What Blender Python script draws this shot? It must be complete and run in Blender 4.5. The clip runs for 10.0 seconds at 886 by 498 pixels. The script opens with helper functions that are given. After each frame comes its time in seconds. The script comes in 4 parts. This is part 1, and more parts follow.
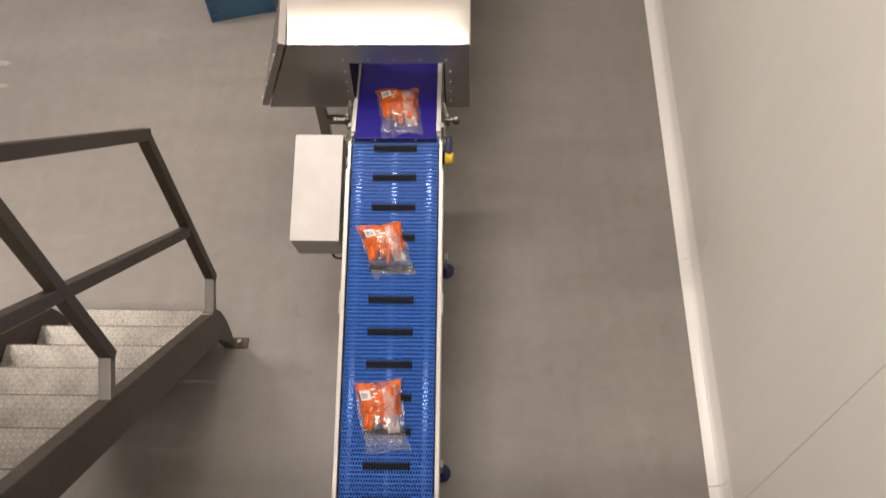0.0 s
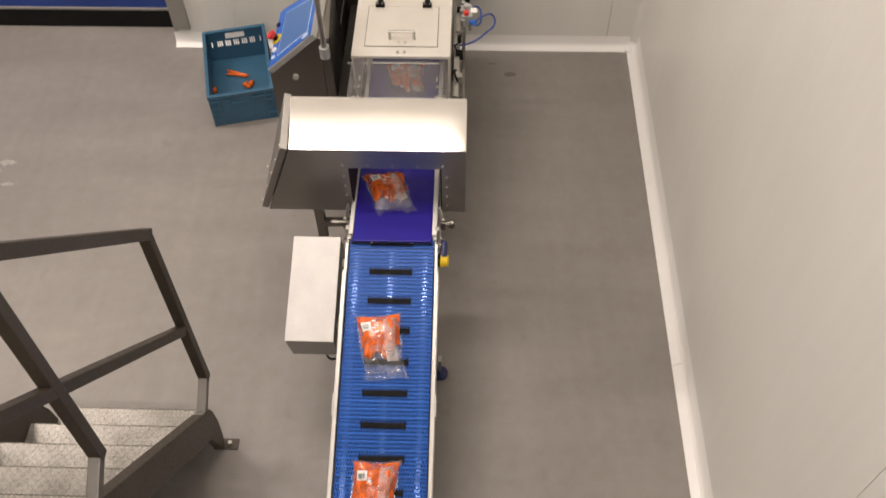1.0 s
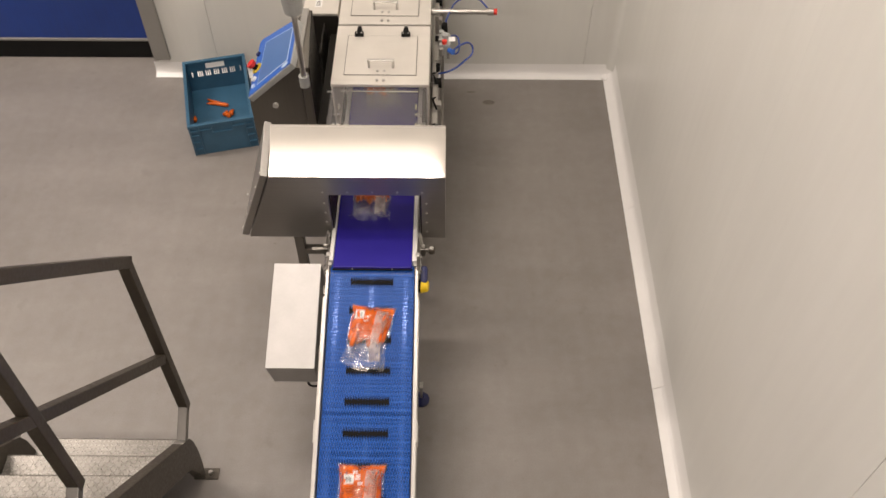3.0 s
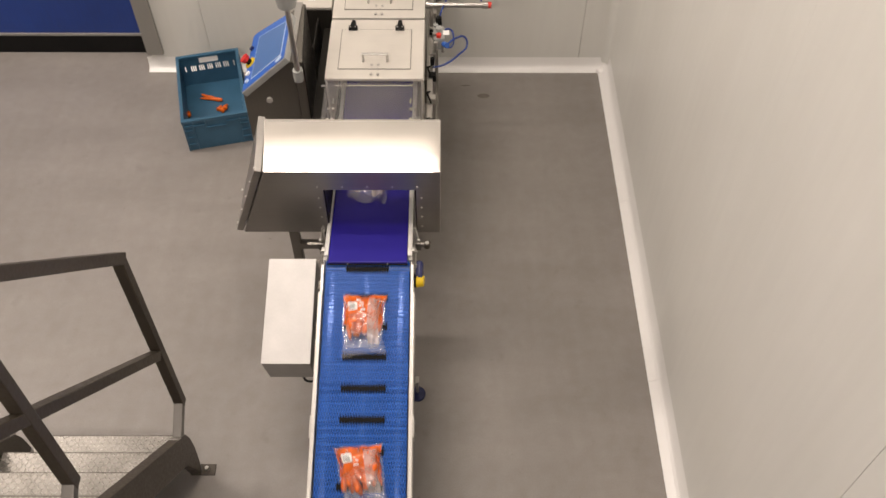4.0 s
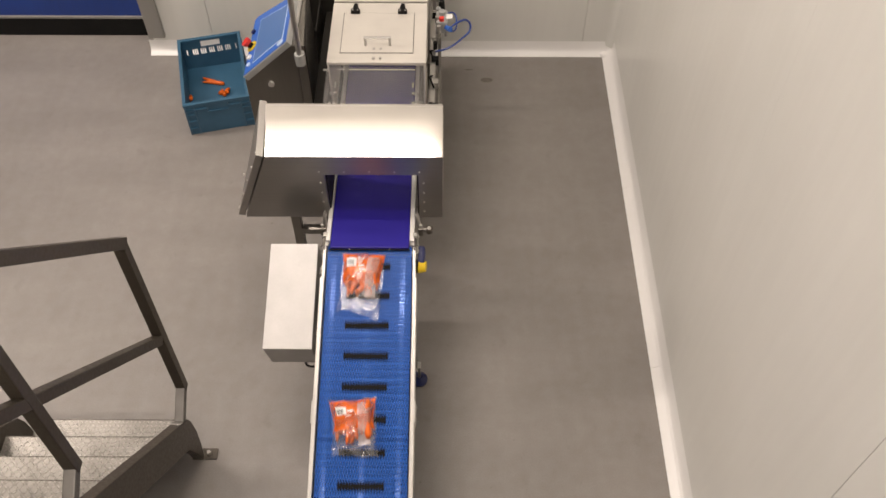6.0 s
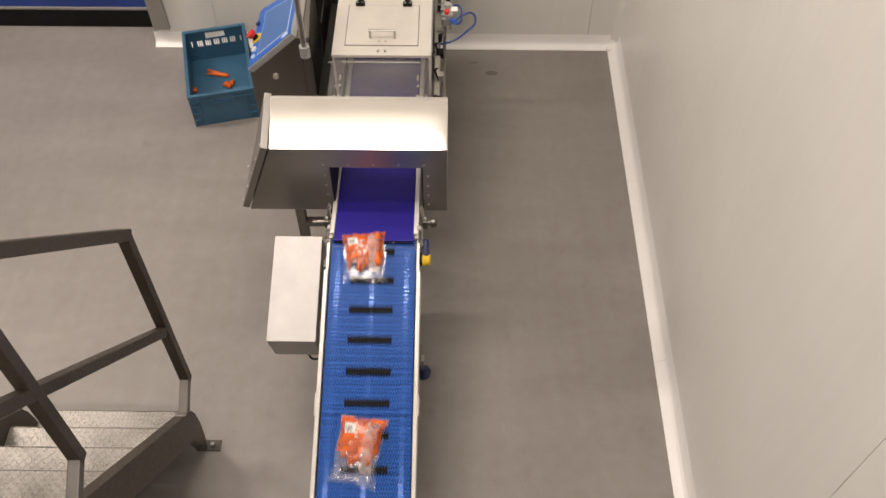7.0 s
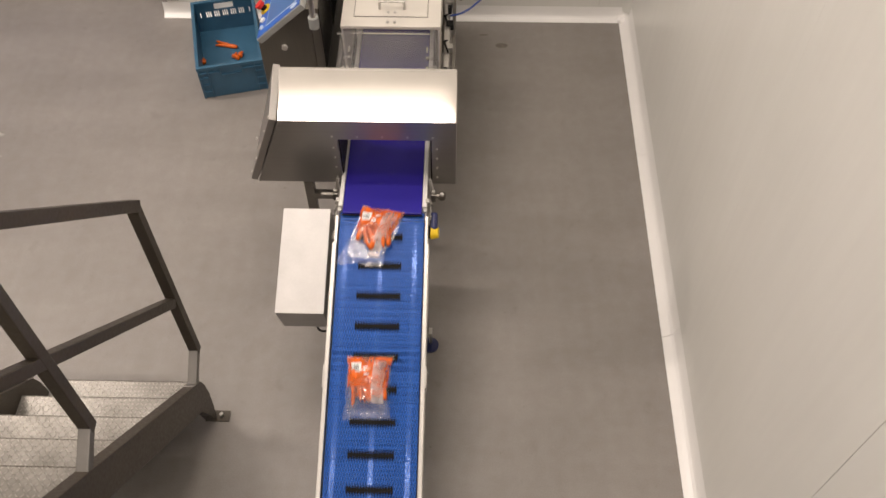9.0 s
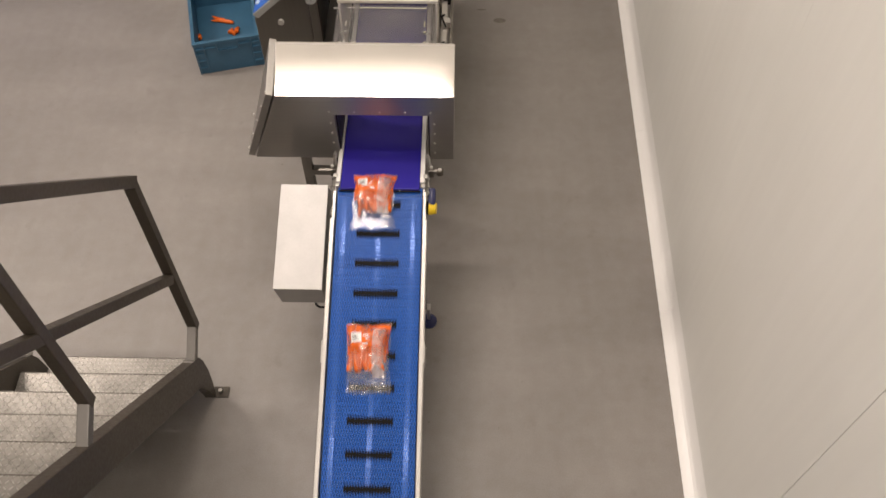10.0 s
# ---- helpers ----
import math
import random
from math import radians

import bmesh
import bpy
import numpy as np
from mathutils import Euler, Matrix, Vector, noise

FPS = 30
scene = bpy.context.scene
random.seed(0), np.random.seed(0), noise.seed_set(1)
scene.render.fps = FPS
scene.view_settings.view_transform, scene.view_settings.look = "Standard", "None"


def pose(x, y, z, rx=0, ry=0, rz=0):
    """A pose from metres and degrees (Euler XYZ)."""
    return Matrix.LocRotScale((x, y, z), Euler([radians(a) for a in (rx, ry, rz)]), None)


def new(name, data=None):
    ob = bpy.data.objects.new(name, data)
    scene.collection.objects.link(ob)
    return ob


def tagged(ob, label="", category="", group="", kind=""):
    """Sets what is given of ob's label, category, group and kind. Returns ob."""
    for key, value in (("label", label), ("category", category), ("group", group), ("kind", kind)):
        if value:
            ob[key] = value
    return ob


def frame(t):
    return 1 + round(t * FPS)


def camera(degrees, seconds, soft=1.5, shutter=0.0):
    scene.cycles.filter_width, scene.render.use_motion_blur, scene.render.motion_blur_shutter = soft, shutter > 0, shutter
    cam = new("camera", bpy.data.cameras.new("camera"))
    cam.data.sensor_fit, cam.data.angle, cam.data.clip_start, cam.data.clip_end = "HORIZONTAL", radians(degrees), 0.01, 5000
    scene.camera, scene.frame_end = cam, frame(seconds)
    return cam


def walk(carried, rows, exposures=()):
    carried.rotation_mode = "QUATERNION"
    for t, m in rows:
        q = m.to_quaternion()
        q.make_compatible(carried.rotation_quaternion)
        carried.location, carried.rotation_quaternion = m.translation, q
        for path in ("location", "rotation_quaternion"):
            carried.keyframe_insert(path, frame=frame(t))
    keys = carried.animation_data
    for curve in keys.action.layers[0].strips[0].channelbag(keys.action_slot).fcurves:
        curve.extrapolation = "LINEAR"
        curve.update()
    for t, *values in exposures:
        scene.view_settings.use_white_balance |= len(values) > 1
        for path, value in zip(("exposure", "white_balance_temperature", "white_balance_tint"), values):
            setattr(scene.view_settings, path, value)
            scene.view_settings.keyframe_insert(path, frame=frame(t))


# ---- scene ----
# camera: held by someone on the mezzanine, tilting up and slowly back down
cam = camera(53.251, 10.0, 1.6, 0.45)
walk(cam, [
    (0.0, pose(-0.0058, 0.0297, 3.8713, 30.349, 1.311, 1.158)),
    (0.5, pose(-0.0098, 0.0248, 3.8858, 33.825, 0.888, 1.483)),
    (1.0, pose(-0.0065, 0.0119, 3.9057, 36.933, 0.565, 1.625)),
    (1.5, pose(-0.0056, -0.0060, 3.9148, 38.838, 0.259, 1.108)),
    (2.0, pose(-0.0052, -0.0107, 3.9145, 39.147, 0.101, 0.746)),
    (2.5, pose(-0.0002, -0.0132, 3.9140, 39.008, 0.004, 0.619)),
    (4.0, pose(0.0023, -0.0035, 3.9098, 38.377, -0.070, 0.066)),
    (4.5, pose(0.0032, -0.0032, 3.9038, 38.187, -0.078, -0.163)),
    (5.0, pose(0.0039, 0.0022, 3.9079, 37.919, -0.033, -0.198)),
    (5.5, pose(0.0065, 0.0073, 3.9051, 37.621, -0.009, 0.049)),
    (7.0, pose(0.0044, 0.0104, 3.9019, 36.903, 0.005, 0.685)),
    (7.5, pose(0.0038, 0.0107, 3.9011, 36.719, 0.038, 0.860)),
    (8.0, pose(-0.0002, 0.0114, 3.9005, 36.398, 0.015, 1.003)),
    (8.5, pose(0.0054, 0.0115, 3.8994, 35.800, 0.141, 1.198)),
    (9.0, pose(0.0069, 0.0090, 3.8957, 35.238, 0.261, 1.317)),
    (9.5, pose(0.0065, 0.0069, 3.8921, 34.578, 0.230, 1.231)),
    (10.0, pose(0.0068, 0.0027, 3.8860, 33.823, 0.229, 1.133)),
])

# ---- light ----
world = bpy.data.worlds.new("hall_world")
world.use_nodes = True
world.node_tree.nodes["Background"].inputs[0].default_value = (0.9, 0.93, 1.0, 1)
world.node_tree.nodes["Background"].inputs[1].default_value = 0.02
scene.world = world
scene.view_settings.exposure = 0.0
LAMP_COLOUR = (1.0, 0.867, 0.778)
CEILING = 5.0
LAMPS = [(-1.05, 3.00, 0.96), (-0.75, 2.35, 0.52), (-4.3, 3.90, 2.35), (-0.75, 0.5, 0.16), (-1.30, -1.35, 1.75)]
LAMP_WATTS = 52.0
for lx, ly, lk in LAMPS:
    lamp = bpy.data.lights.new("ceiling_tube_light", "AREA")
    lamp.shape, lamp.size, lamp.size_y = "RECTANGLE", 1.9, 0.20
    lamp.energy, lamp.color = LAMP_WATTS * lk, LAMP_COLOUR
    lo = new("ceiling_tube_light", lamp)
    lo.matrix_world = pose(lx, ly, CEILING - 0.13)


# ---- materials ----
def nodes_of(name):
    m = bpy.data.materials.new(name)
    m.use_nodes = True
    nt = m.node_tree
    return m, nt, nt.nodes, nt.links, nt.nodes["Principled BSDF"]


def noise_node(nt, scale, detail=4.0, stretch=(1, 1, 1), source="Object"):
    tc = nt.nodes.new("ShaderNodeTexCoord")
    mp = nt.nodes.new("ShaderNodeMapping")
    mp.inputs["Scale"].default_value = stretch
    n = nt.nodes.new("ShaderNodeTexNoise")
    n.inputs["Scale"].default_value, n.inputs["Detail"].default_value = scale, detail
    nt.links.new(tc.outputs[source], mp.inputs[0])
    nt.links.new(mp.outputs[0], n.inputs["Vector"])
    return n


def ramp_node(nt, fac, stops):
    r = nt.nodes.new("ShaderNodeValToRGB")
    els = r.color_ramp.elements
    while len(els) < len(stops):
        els.new(0.5)
    for e, (p, c) in zip(els, stops):
        e.position = p
        e.color = (*c, 1) if len(c) == 3 else c
    nt.links.new(fac, r.inputs[0])
    return r


def mix_node(nt, mode, fac, a, b):
    m = nt.nodes.new("ShaderNodeMix")
    m.data_type, m.blend_type = "RGBA", mode
    if isinstance(fac, float):
        m.inputs[0].default_value = fac
    else:
        nt.links.new(fac, m.inputs[0])
    for sock, v in ((m.inputs[6], a), (m.inputs[7], b)):
        if isinstance(v, tuple):
            sock.default_value = (*v, 1)
        else:
            nt.links.new(v, sock)
    return m.outputs[2]


def bump_node(nt, height, strength, distance=0.002):
    b = nt.nodes.new("ShaderNodeBump")
    b.inputs["Strength"].default_value, b.inputs["Distance"].default_value = strength, distance
    nt.links.new(height, b.inputs["Height"])
    return b.outputs[0]


def surface(name, colour, rough=0.5, metal=0.0, vary=0.12, big=1.5, fine=60.0, bump=0.15, stretch=(1, 1, 1), rough_vary=0.1, spec=0.5, pieces=0.0):
    """A surface with broad stains, fine grain and uneven gloss."""
    m, nt, ns, ln, bs = nodes_of(name)
    a, b = noise_node(nt, big, 5.0), noise_node(nt, fine, 3.0, stretch)
    lo, hi = tuple(c * (1 - vary) for c in colour), tuple(min(1, c * (1 + vary)) for c in colour)
    base = ramp_node(nt, a.outputs[0], [(0.3, lo), (0.7, hi)]).outputs[0]
    grain = ramp_node(nt, b.outputs[0], [(0.3, (1 - vary * 0.7,) * 3), (0.7, (1, 1, 1))]).outputs[0]
    col = mix_node(nt, "MULTIPLY", 1.0, base, grain)
    if pieces:
        info = ns.new("ShaderNodeObjectInfo")
        shade = ramp_node(nt, info.outputs["Random"], [(0.0, (1 - pieces,) * 3), (1.0, (1, 1, 1))]).outputs[0]
        col = mix_node(nt, "MULTIPLY", 1.0, col, shade)
    ln.new(col, bs.inputs["Base Color"])
    rr = ramp_node(nt, b.outputs[0], [(0.25, (max(0.03, rough - rough_vary),) * 3), (0.75, (min(1, rough + rough_vary),) * 3)])
    ln.new(rr.outputs[0], bs.inputs["Roughness"])
    bs.inputs["Metallic"].default_value = metal
    bs.inputs["Specular IOR Level"].default_value = spec
    if bump:
        ln.new(bump_node(nt, b.outputs[0], bump), bs.inputs["Normal"])
    return m


def floor_material():
    """Trowelled grey resin: cloudy, streaked along one way, with fine grit and a few scuffs."""
    m, nt, ns, ln, bs = nodes_of("resin_floor")
    cloud = noise_node(nt, 0.7, 4.0)
    streak = noise_node(nt, 2.6, 8.0, (0.35, 1.6, 1))
    cross = noise_node(nt, 5.0, 6.0, (2.2, 0.45, 1))
    patch = noise_node(nt, 16.0, 9.0)
    grit = noise_node(nt, 190.0, 2.0)
    scuff = noise_node(nt, 9.0, 9.0)
    spot = noise_node(nt, 34.0, 3.0)
    base = ramp_node(nt, cloud.outputs[0], [(0.25, (0.262, 0.244, 0.227)), (0.75, (0.318, 0.297, 0.278))]).outputs[0]
    st = ramp_node(nt, streak.outputs[0], [(0.30, (0.90, 0.893, 0.885)), (0.70, (1.05, 1.05, 1.05))]).outputs[0]
    cr = ramp_node(nt, cross.outputs[0], [(0.30, (0.955, 0.95, 0.945)), (0.70, (1.03, 1.03, 1.03))]).outputs[0]
    gr = ramp_node(nt, grit.outputs[0], [(0.3, (0.90, 0.90, 0.90)), (0.7, (1.05, 1.05, 1.05))]).outputs[0]
    sc = ramp_node(nt, scuff.outputs[0], [(0.28, (0.76, 0.75, 0.74)), (0.36, (1, 1, 1))]).outputs[0]
    sp = ramp_node(nt, spot.outputs[0], [(0.22, (0.80, 0.78, 0.76)), (0.29, (1, 1, 1)), (0.74, (1, 1, 1)), (0.80, (1.10, 1.10, 1.10))]).outputs[0]
    pt = ramp_node(nt, patch.outputs[0], [(0.32, (0.962, 0.952, 0.942)), (0.50, (0.99, 0.988, 0.985)), (0.68, (1.025, 1.03, 1.034))]).outputs[0]
    col = mix_node(nt, "MULTIPLY", 1.0, mix_node(nt, "MULTIPLY", 1.0, mix_node(nt, "MULTIPLY", 1.0, base, pt), st), mix_node(nt, "MULTIPLY", 0.35, gr, sc))
    col = mix_node(nt, "MULTIPLY", 1.0, mix_node(nt, "MULTIPLY", 1.0, col, cr), sp)
    ln.new(col, bs.inputs["Base Color"])
    rr = ramp_node(nt, streak.outputs[0], [(0.3, (0.40,) * 3), (0.7, (0.54,) * 3)])
    ln.new(rr.outputs[0], bs.inputs["Roughness"])
    ln.new(bump_node(nt, grit.outputs[0], 0.25, 0.001), bs.inputs["Normal"])
    return m


def wall_material():
    """Coated sheet: wiped up and down, faintly buckled, softly shiny."""
    m, nt, ns, ln, bs = nodes_of("white_wall_panel")
    cloud, grain = noise_node(nt, 0.8, 4.0), noise_node(nt, 22.0, 3.0, (1, 1, 0.07))
    wipe = noise_node(nt, 3.2, 5.0, (1, 1, 0.10))
    buckle = noise_node(nt, 1.1, 2.0, (1, 1.3, 0.8))
    base = ramp_node(nt, cloud.outputs[0], [(0.3, (0.735, 0.735, 0.693)), (0.7, (0.79, 0.785, 0.745))]).outputs[0]
    gr = ramp_node(nt, grain.outputs[0], [(0.3, (0.975,) * 3), (0.7, (1, 1, 1))]).outputs[0]
    wp = ramp_node(nt, wipe.outputs[0], [(0.35, (0.975, 0.972, 0.968)), (0.60, (1, 1, 1)), (0.72, (1.03, 1.03, 1.025))]).outputs[0]
    ln.new(mix_node(nt, "MULTIPLY", 1.0, mix_node(nt, "MULTIPLY", 1.0, base, gr), wp), bs.inputs["Base Color"])
    rr = ramp_node(nt, wipe.outputs[0], [(0.3, (0.30,) * 3), (0.7, (0.40,) * 3)])
    ln.new(rr.outputs[0], bs.inputs["Roughness"])
    ln.new(bump_node(nt, buckle.outputs[0], 0.55, 0.02), bs.inputs["Normal"])
    return m


def checker_plate():
    """Galvanised tread plate with raised lozenges."""
    m, nt, ns, ln, bs = nodes_of("galvanised_tread_plate")
    tc, mp, xy = ns.new("ShaderNodeTexCoord"), ns.new("ShaderNodeMapping"), ns.new("ShaderNodeSeparateXYZ")
    mp.inputs["Scale"].default_value = (1 / 0.019, 1 / 0.019, 1)
    ln.new(tc.outputs["Object"], mp.inputs[0])
    ln.new(mp.outputs[0], xy.inputs[0])

    def calc(op, *values):
        n = ns.new("ShaderNodeMath")
        n.operation = op
        for k, v in enumerate(values):
            if isinstance(v, (int, float)):
                n.inputs[k].default_value = v
            else:
                ln.new(v, n.inputs[k])
        return n.outputs[0]

    # lozenges lie across each other from cell to cell
    fx, fy = [calc("SUBTRACT", calc("FRACT", xy.outputs[k]), 0.5) for k in (0, 1)]
    odd = calc("FLOORED_MODULO", calc("ADD", calc("FLOOR", xy.outputs[0]), calc("FLOOR", xy.outputs[1])), 2.0)
    sy = calc("MULTIPLY", fy, calc("SUBTRACT", calc("MULTIPLY", odd, 2.0), 1.0))
    long_way, short_way = calc("ADD", fx, sy), calc("SUBTRACT", fx, sy)
    dist = calc("ADD", calc("MULTIPLY", calc("MULTIPLY", long_way, long_way), 1.9), calc("MULTIPLY", calc("MULTIPLY", short_way, short_way), 11.0))
    h = ramp_node(nt, dist, [(0.35, (1, 1, 1)), (0.85, (0, 0, 0))]).outputs[0]
    stain = noise_node(nt, 9.0, 6.0)
    base = ramp_node(nt, stain.outputs[0], [(0.3, (0.222, 0.210, 0.187)), (0.7, (0.372, 0.355, 0.322))]).outputs[0]
    worn = mix_node(nt, "MIX", h, mix_node(nt, "MULTIPLY", 1.0, base, (0.74, 0.735, 0.73)), mix_node(nt, "MULTIPLY", 1.0, base, (1.16, 1.16, 1.16)))
    ln.new(worn, bs.inputs["Base Color"])
    bs.inputs["Metallic"].default_value, bs.inputs["Roughness"].default_value = 0.40, 0.36
    ln.new(bump_node(nt, h, 0.9, 0.0028), bs.inputs["Normal"])
    return m


def brushed_steel(name, colour=(0.62, 0.60, 0.57), rough=0.33, way=(1, 40, 40)):
    m, nt, ns, ln, bs = nodes_of(name)
    brush = noise_node(nt, 6.0, 5.0, way)
    smear = noise_node(nt, 3.5, 5.0)
    base = ramp_node(nt, smear.outputs[0], [(0.3, tuple(c * 0.9 for c in colour)), (0.7, colour)]).outputs[0]
    line = ramp_node(nt, brush.outputs[0], [(0.3, (0.93,) * 3), (0.7, (1, 1, 1))]).outputs[0]
    ln.new(mix_node(nt, "MULTIPLY", 1.0, base, line), bs.inputs["Base Color"])
    rr = ramp_node(nt, smear.outputs[0], [(0.3, (rough - 0.015,) * 3), (0.7, (rough + 0.025,) * 3)])
    ln.new(rr.outputs[0], bs.inputs["Roughness"])
    bs.inputs["Metallic"].default_value = 1.0
    ln.new(bump_node(nt, brush.outputs[0], 0.06, 0.0006), bs.inputs["Normal"])
    return m


def clear_sheet(name, gloss, rough, haze, haze_colour, wrinkle=0.0, wrinkle_scale=40.0):
    """A thin clear plastic: lets most light straight through, with gloss and a little haze."""
    m, nt, ns, ln, bs = nodes_of(name)
    out = ns["Material Output"]
    ns.remove(bs)
    tr, gl, di = ns.new("ShaderNodeBsdfTransparent"), ns.new("ShaderNodeBsdfGlossy"), ns.new("ShaderNodeBsdfDiffuse")
    tr.inputs[0].default_value = (0.97, 0.97, 0.97, 1)
    gl.inputs["Roughness"].default_value = rough
    di.inputs[0].default_value = (*haze_colour, 1)
    one, two = ns.new("ShaderNodeMixShader"), ns.new("ShaderNodeMixShader")
    n = noise_node(nt, wrinkle_scale, 4.0)
    hz = ramp_node(nt, n.outputs[0], [(0.35, (haze * 0.4,) * 3), (0.7, (haze * 1.5,) * 3)])
    ln.new(hz.outputs[0], one.inputs[0])
    ln.new(tr.outputs[0], one.inputs[1])
    ln.new(di.outputs[0], one.inputs[2])
    two.inputs[0].default_value = gloss
    ln.new(one.outputs[0], two.inputs[1])
    ln.new(gl.outputs[0], two.inputs[2])
    if wrinkle:
        b = bump_node(nt, n.outputs[0], wrinkle, 0.01)
        ln.new(b, gl.inputs["Normal"])
    ln.new(two.outputs[0], out.inputs[0])
    return m


def glowing(name, colour, strength):
    m, nt, ns, ln, bs = nodes_of(name)
    bs.inputs["Base Color"].default_value = (*colour, 1)
    bs.inputs["Emission Color"].default_value = (*colour, 1)
    bs.inputs["Emission Strength"].default_value = strength
    return m


FLOOR = floor_material()
TREAD = checker_plate()
WALL = wall_material()
SKIRT = surface("white_cove_skirting", (0.93, 0.92, 0.90), 0.30, vary=0.012, big=1.5, fine=12.0, bump=0.0, rough_vary=0.02)
CEIL = surface("ceiling_panel", (0.75, 0.74, 0.72), 0.6, vary=0.03)
CONCRETE = surface("mezzanine_steel", (0.22, 0.21, 0.20), 0.6, vary=0.1)
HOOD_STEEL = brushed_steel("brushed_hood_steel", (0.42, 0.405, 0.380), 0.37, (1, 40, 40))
LID_STEEL = surface("satin_lid_steel", (0.70, 0.670, 0.615), 0.42, metal=0.40, vary=0.06, big=5.0, fine=40.0, bump=0.03, stretch=(0.1, 1, 1))
CAB_STEEL = brushed_steel("cabinet_steel", (0.25, 0.235, 0.212), 0.42, (40, 40, 1))
BOX_STEEL = surface("blasted_steel_box", (0.475, 0.468, 0.455), 0.55, metal=0.9, vary=0.065, big=7.0, fine=140.0, bump=0.01, rough_vary=0.015)
FRAME_STEEL = surface("bright_frame_steel", (0.60, 0.585, 0.55), 0.40, metal=0.55, vary=0.06, big=6.0, fine=90.0, bump=0.04)
FITTING = surface("machined_steel", (0.48, 0.465, 0.44), 0.3, metal=0.9, vary=0.08, big=12.0, fine=60.0, bump=0.02, rough_vary=0.03)
DARK_STEEL = surface("dark_grey_painted_steel", (0.071, 0.059, 0.044), 0.42, metal=0.25, vary=0.14, big=3.0, fine=70.0, bump=0.08)
STUB_STEEL = surface("galvanised_stub", (0.19, 0.18, 0.165), 0.42, metal=0.5, vary=0.1, big=12.0, fine=90.0, bump=0.06)
BLACK = surface("black_rubber", (0.010, 0.010, 0.010), 0.7, spec=0.15, vary=0.2, big=9.0, fine=140.0, bump=0.1)
BLACK_GLOSS = surface("black_sheet", (0.022, 0.020, 0.017), 0.5, spec=0.2, vary=0.15, big=3.0, fine=60.0, bump=0.02)
BELT_BLUE = surface("blue_modular_belt", (0.026, 0.150, 0.63), 0.36, spec=0.25, vary=0.09, big=7.0, fine=160.0, bump=0.05, pieces=0.03)
BELT_UNDER = surface("belt_bed", (0.012, 0.045, 0.17), 0.6, spec=0.2, vary=0.1)
PURPLE = surface("violet_blue_belt", (0.022, 0.014, 0.27), 0.42, spec=0.3, vary=0.06, big=2.0, fine=220.0, bump=0.03)
WEAR = surface("glossy_wear_strip", (0.10, 0.20, 0.50), 0.11, metal=0.42, spec=1.0, rough_vary=0.05, vary=0.05)
CURTAIN = surface("blue_door_curtain", (0.014, 0.050, 0.27), 0.42, vary=0.16, big=1.6, fine=50.0, bump=0.08, stretch=(1, 1, 0.15))
GUIDE = surface("grey_door_guide", (0.32, 0.312, 0.29), 0.45, metal=0.3, vary=0.06)
CRATE = surface("petrol_blue_plastic", (0.044, 0.132, 0.222), 0.34, vary=0.10, big=8.0, fine=90.0, bump=0.03, rough_vary=0.03)
NAVY = surface("navy_plastic", (0.012, 0.018, 0.09), 0.4, vary=0.1, big=20.0)
YELLOW = surface("yellow_plastic", (0.80, 0.56, 0.02), 0.38, vary=0.05, big=20.0)
RED = surface("red_plastic", (0.66, 0.035, 0.02), 0.35, vary=0.05, big=20.0)
HMI_BLUE = surface("blue_panel_film", (0.035, 0.13, 0.50), 0.38, vary=0.04, big=8.0, bump=0.0, rough_vary=0.02)
HMI_SCREEN = surface("pale_blue_screen", (0.075, 0.165, 0.39), 0.36, vary=0.03, big=6.0, bump=0.0, rough_vary=0.02)
HMI_LINE = surface("pale_print", (0.52, 0.64, 0.82), 0.4, vary=0.03)
WHITE_STRIP = surface("white_wear_plastic", (0.80, 0.79, 0.76), 0.40, vary=0.05, big=9.0, fine=80.0, bump=0.03)
GREY_PLASTIC = surface("grey_plastic", (0.36, 0.37, 0.36), 0.4, vary=0.08, big=10.0)
WHITE = surface("white_print", (0.82, 0.82, 0.80), 0.45, vary=0.03, big=30.0)
INK = surface("black_ink", (0.02, 0.02, 0.02), 0.6, vary=0.1)
HOSE = surface("blue_air_hose", (0.016, 0.05, 0.26), 0.35, vary=0.06, big=20.0)
# smooth hood steel, its colour raised above HOOD_STEEL to hold reflected ceiling light
TOP_STEEL = surface("polished_hood_top_lit", (0.66, 0.632, 0.58), 0.085, metal=0.5, vary=0.04, big=4.0, fine=30.0, bump=0.0, stretch=(0.1, 1, 1), rough_vary=0.01)
CARROT = surface("carrot_skin", (0.84, 0.155, 0.010), 0.36, vary=0.16, big=18.0, fine=130.0, bump=0.12, stretch=(1, 0.3, 1), pieces=0.14)
FILM = clear_sheet("clear_bag_film", 0.095, 0.13, 0.10, (0.86, 0.87, 0.90), 0.22, 22.0)
PRINT = clear_sheet("orange_printed_film", 0.05, 0.14, 0.72, (0.86, 0.165, 0.022), 0.25, 24.0)
STRIPE = clear_sheet("milky_film_stripe", 0.06, 0.14, 0.34, (0.92, 0.80, 0.78), 0.25, 22.0)
PANE = clear_sheet("polycarbonate_cover", 0.04, 0.12, 0.070, (0.55, 0.53, 0.52), 0.0, 3.0)
TUBE_GLOW = glowing("lamp_diffuser", LAMP_COLOUR, 1.3)


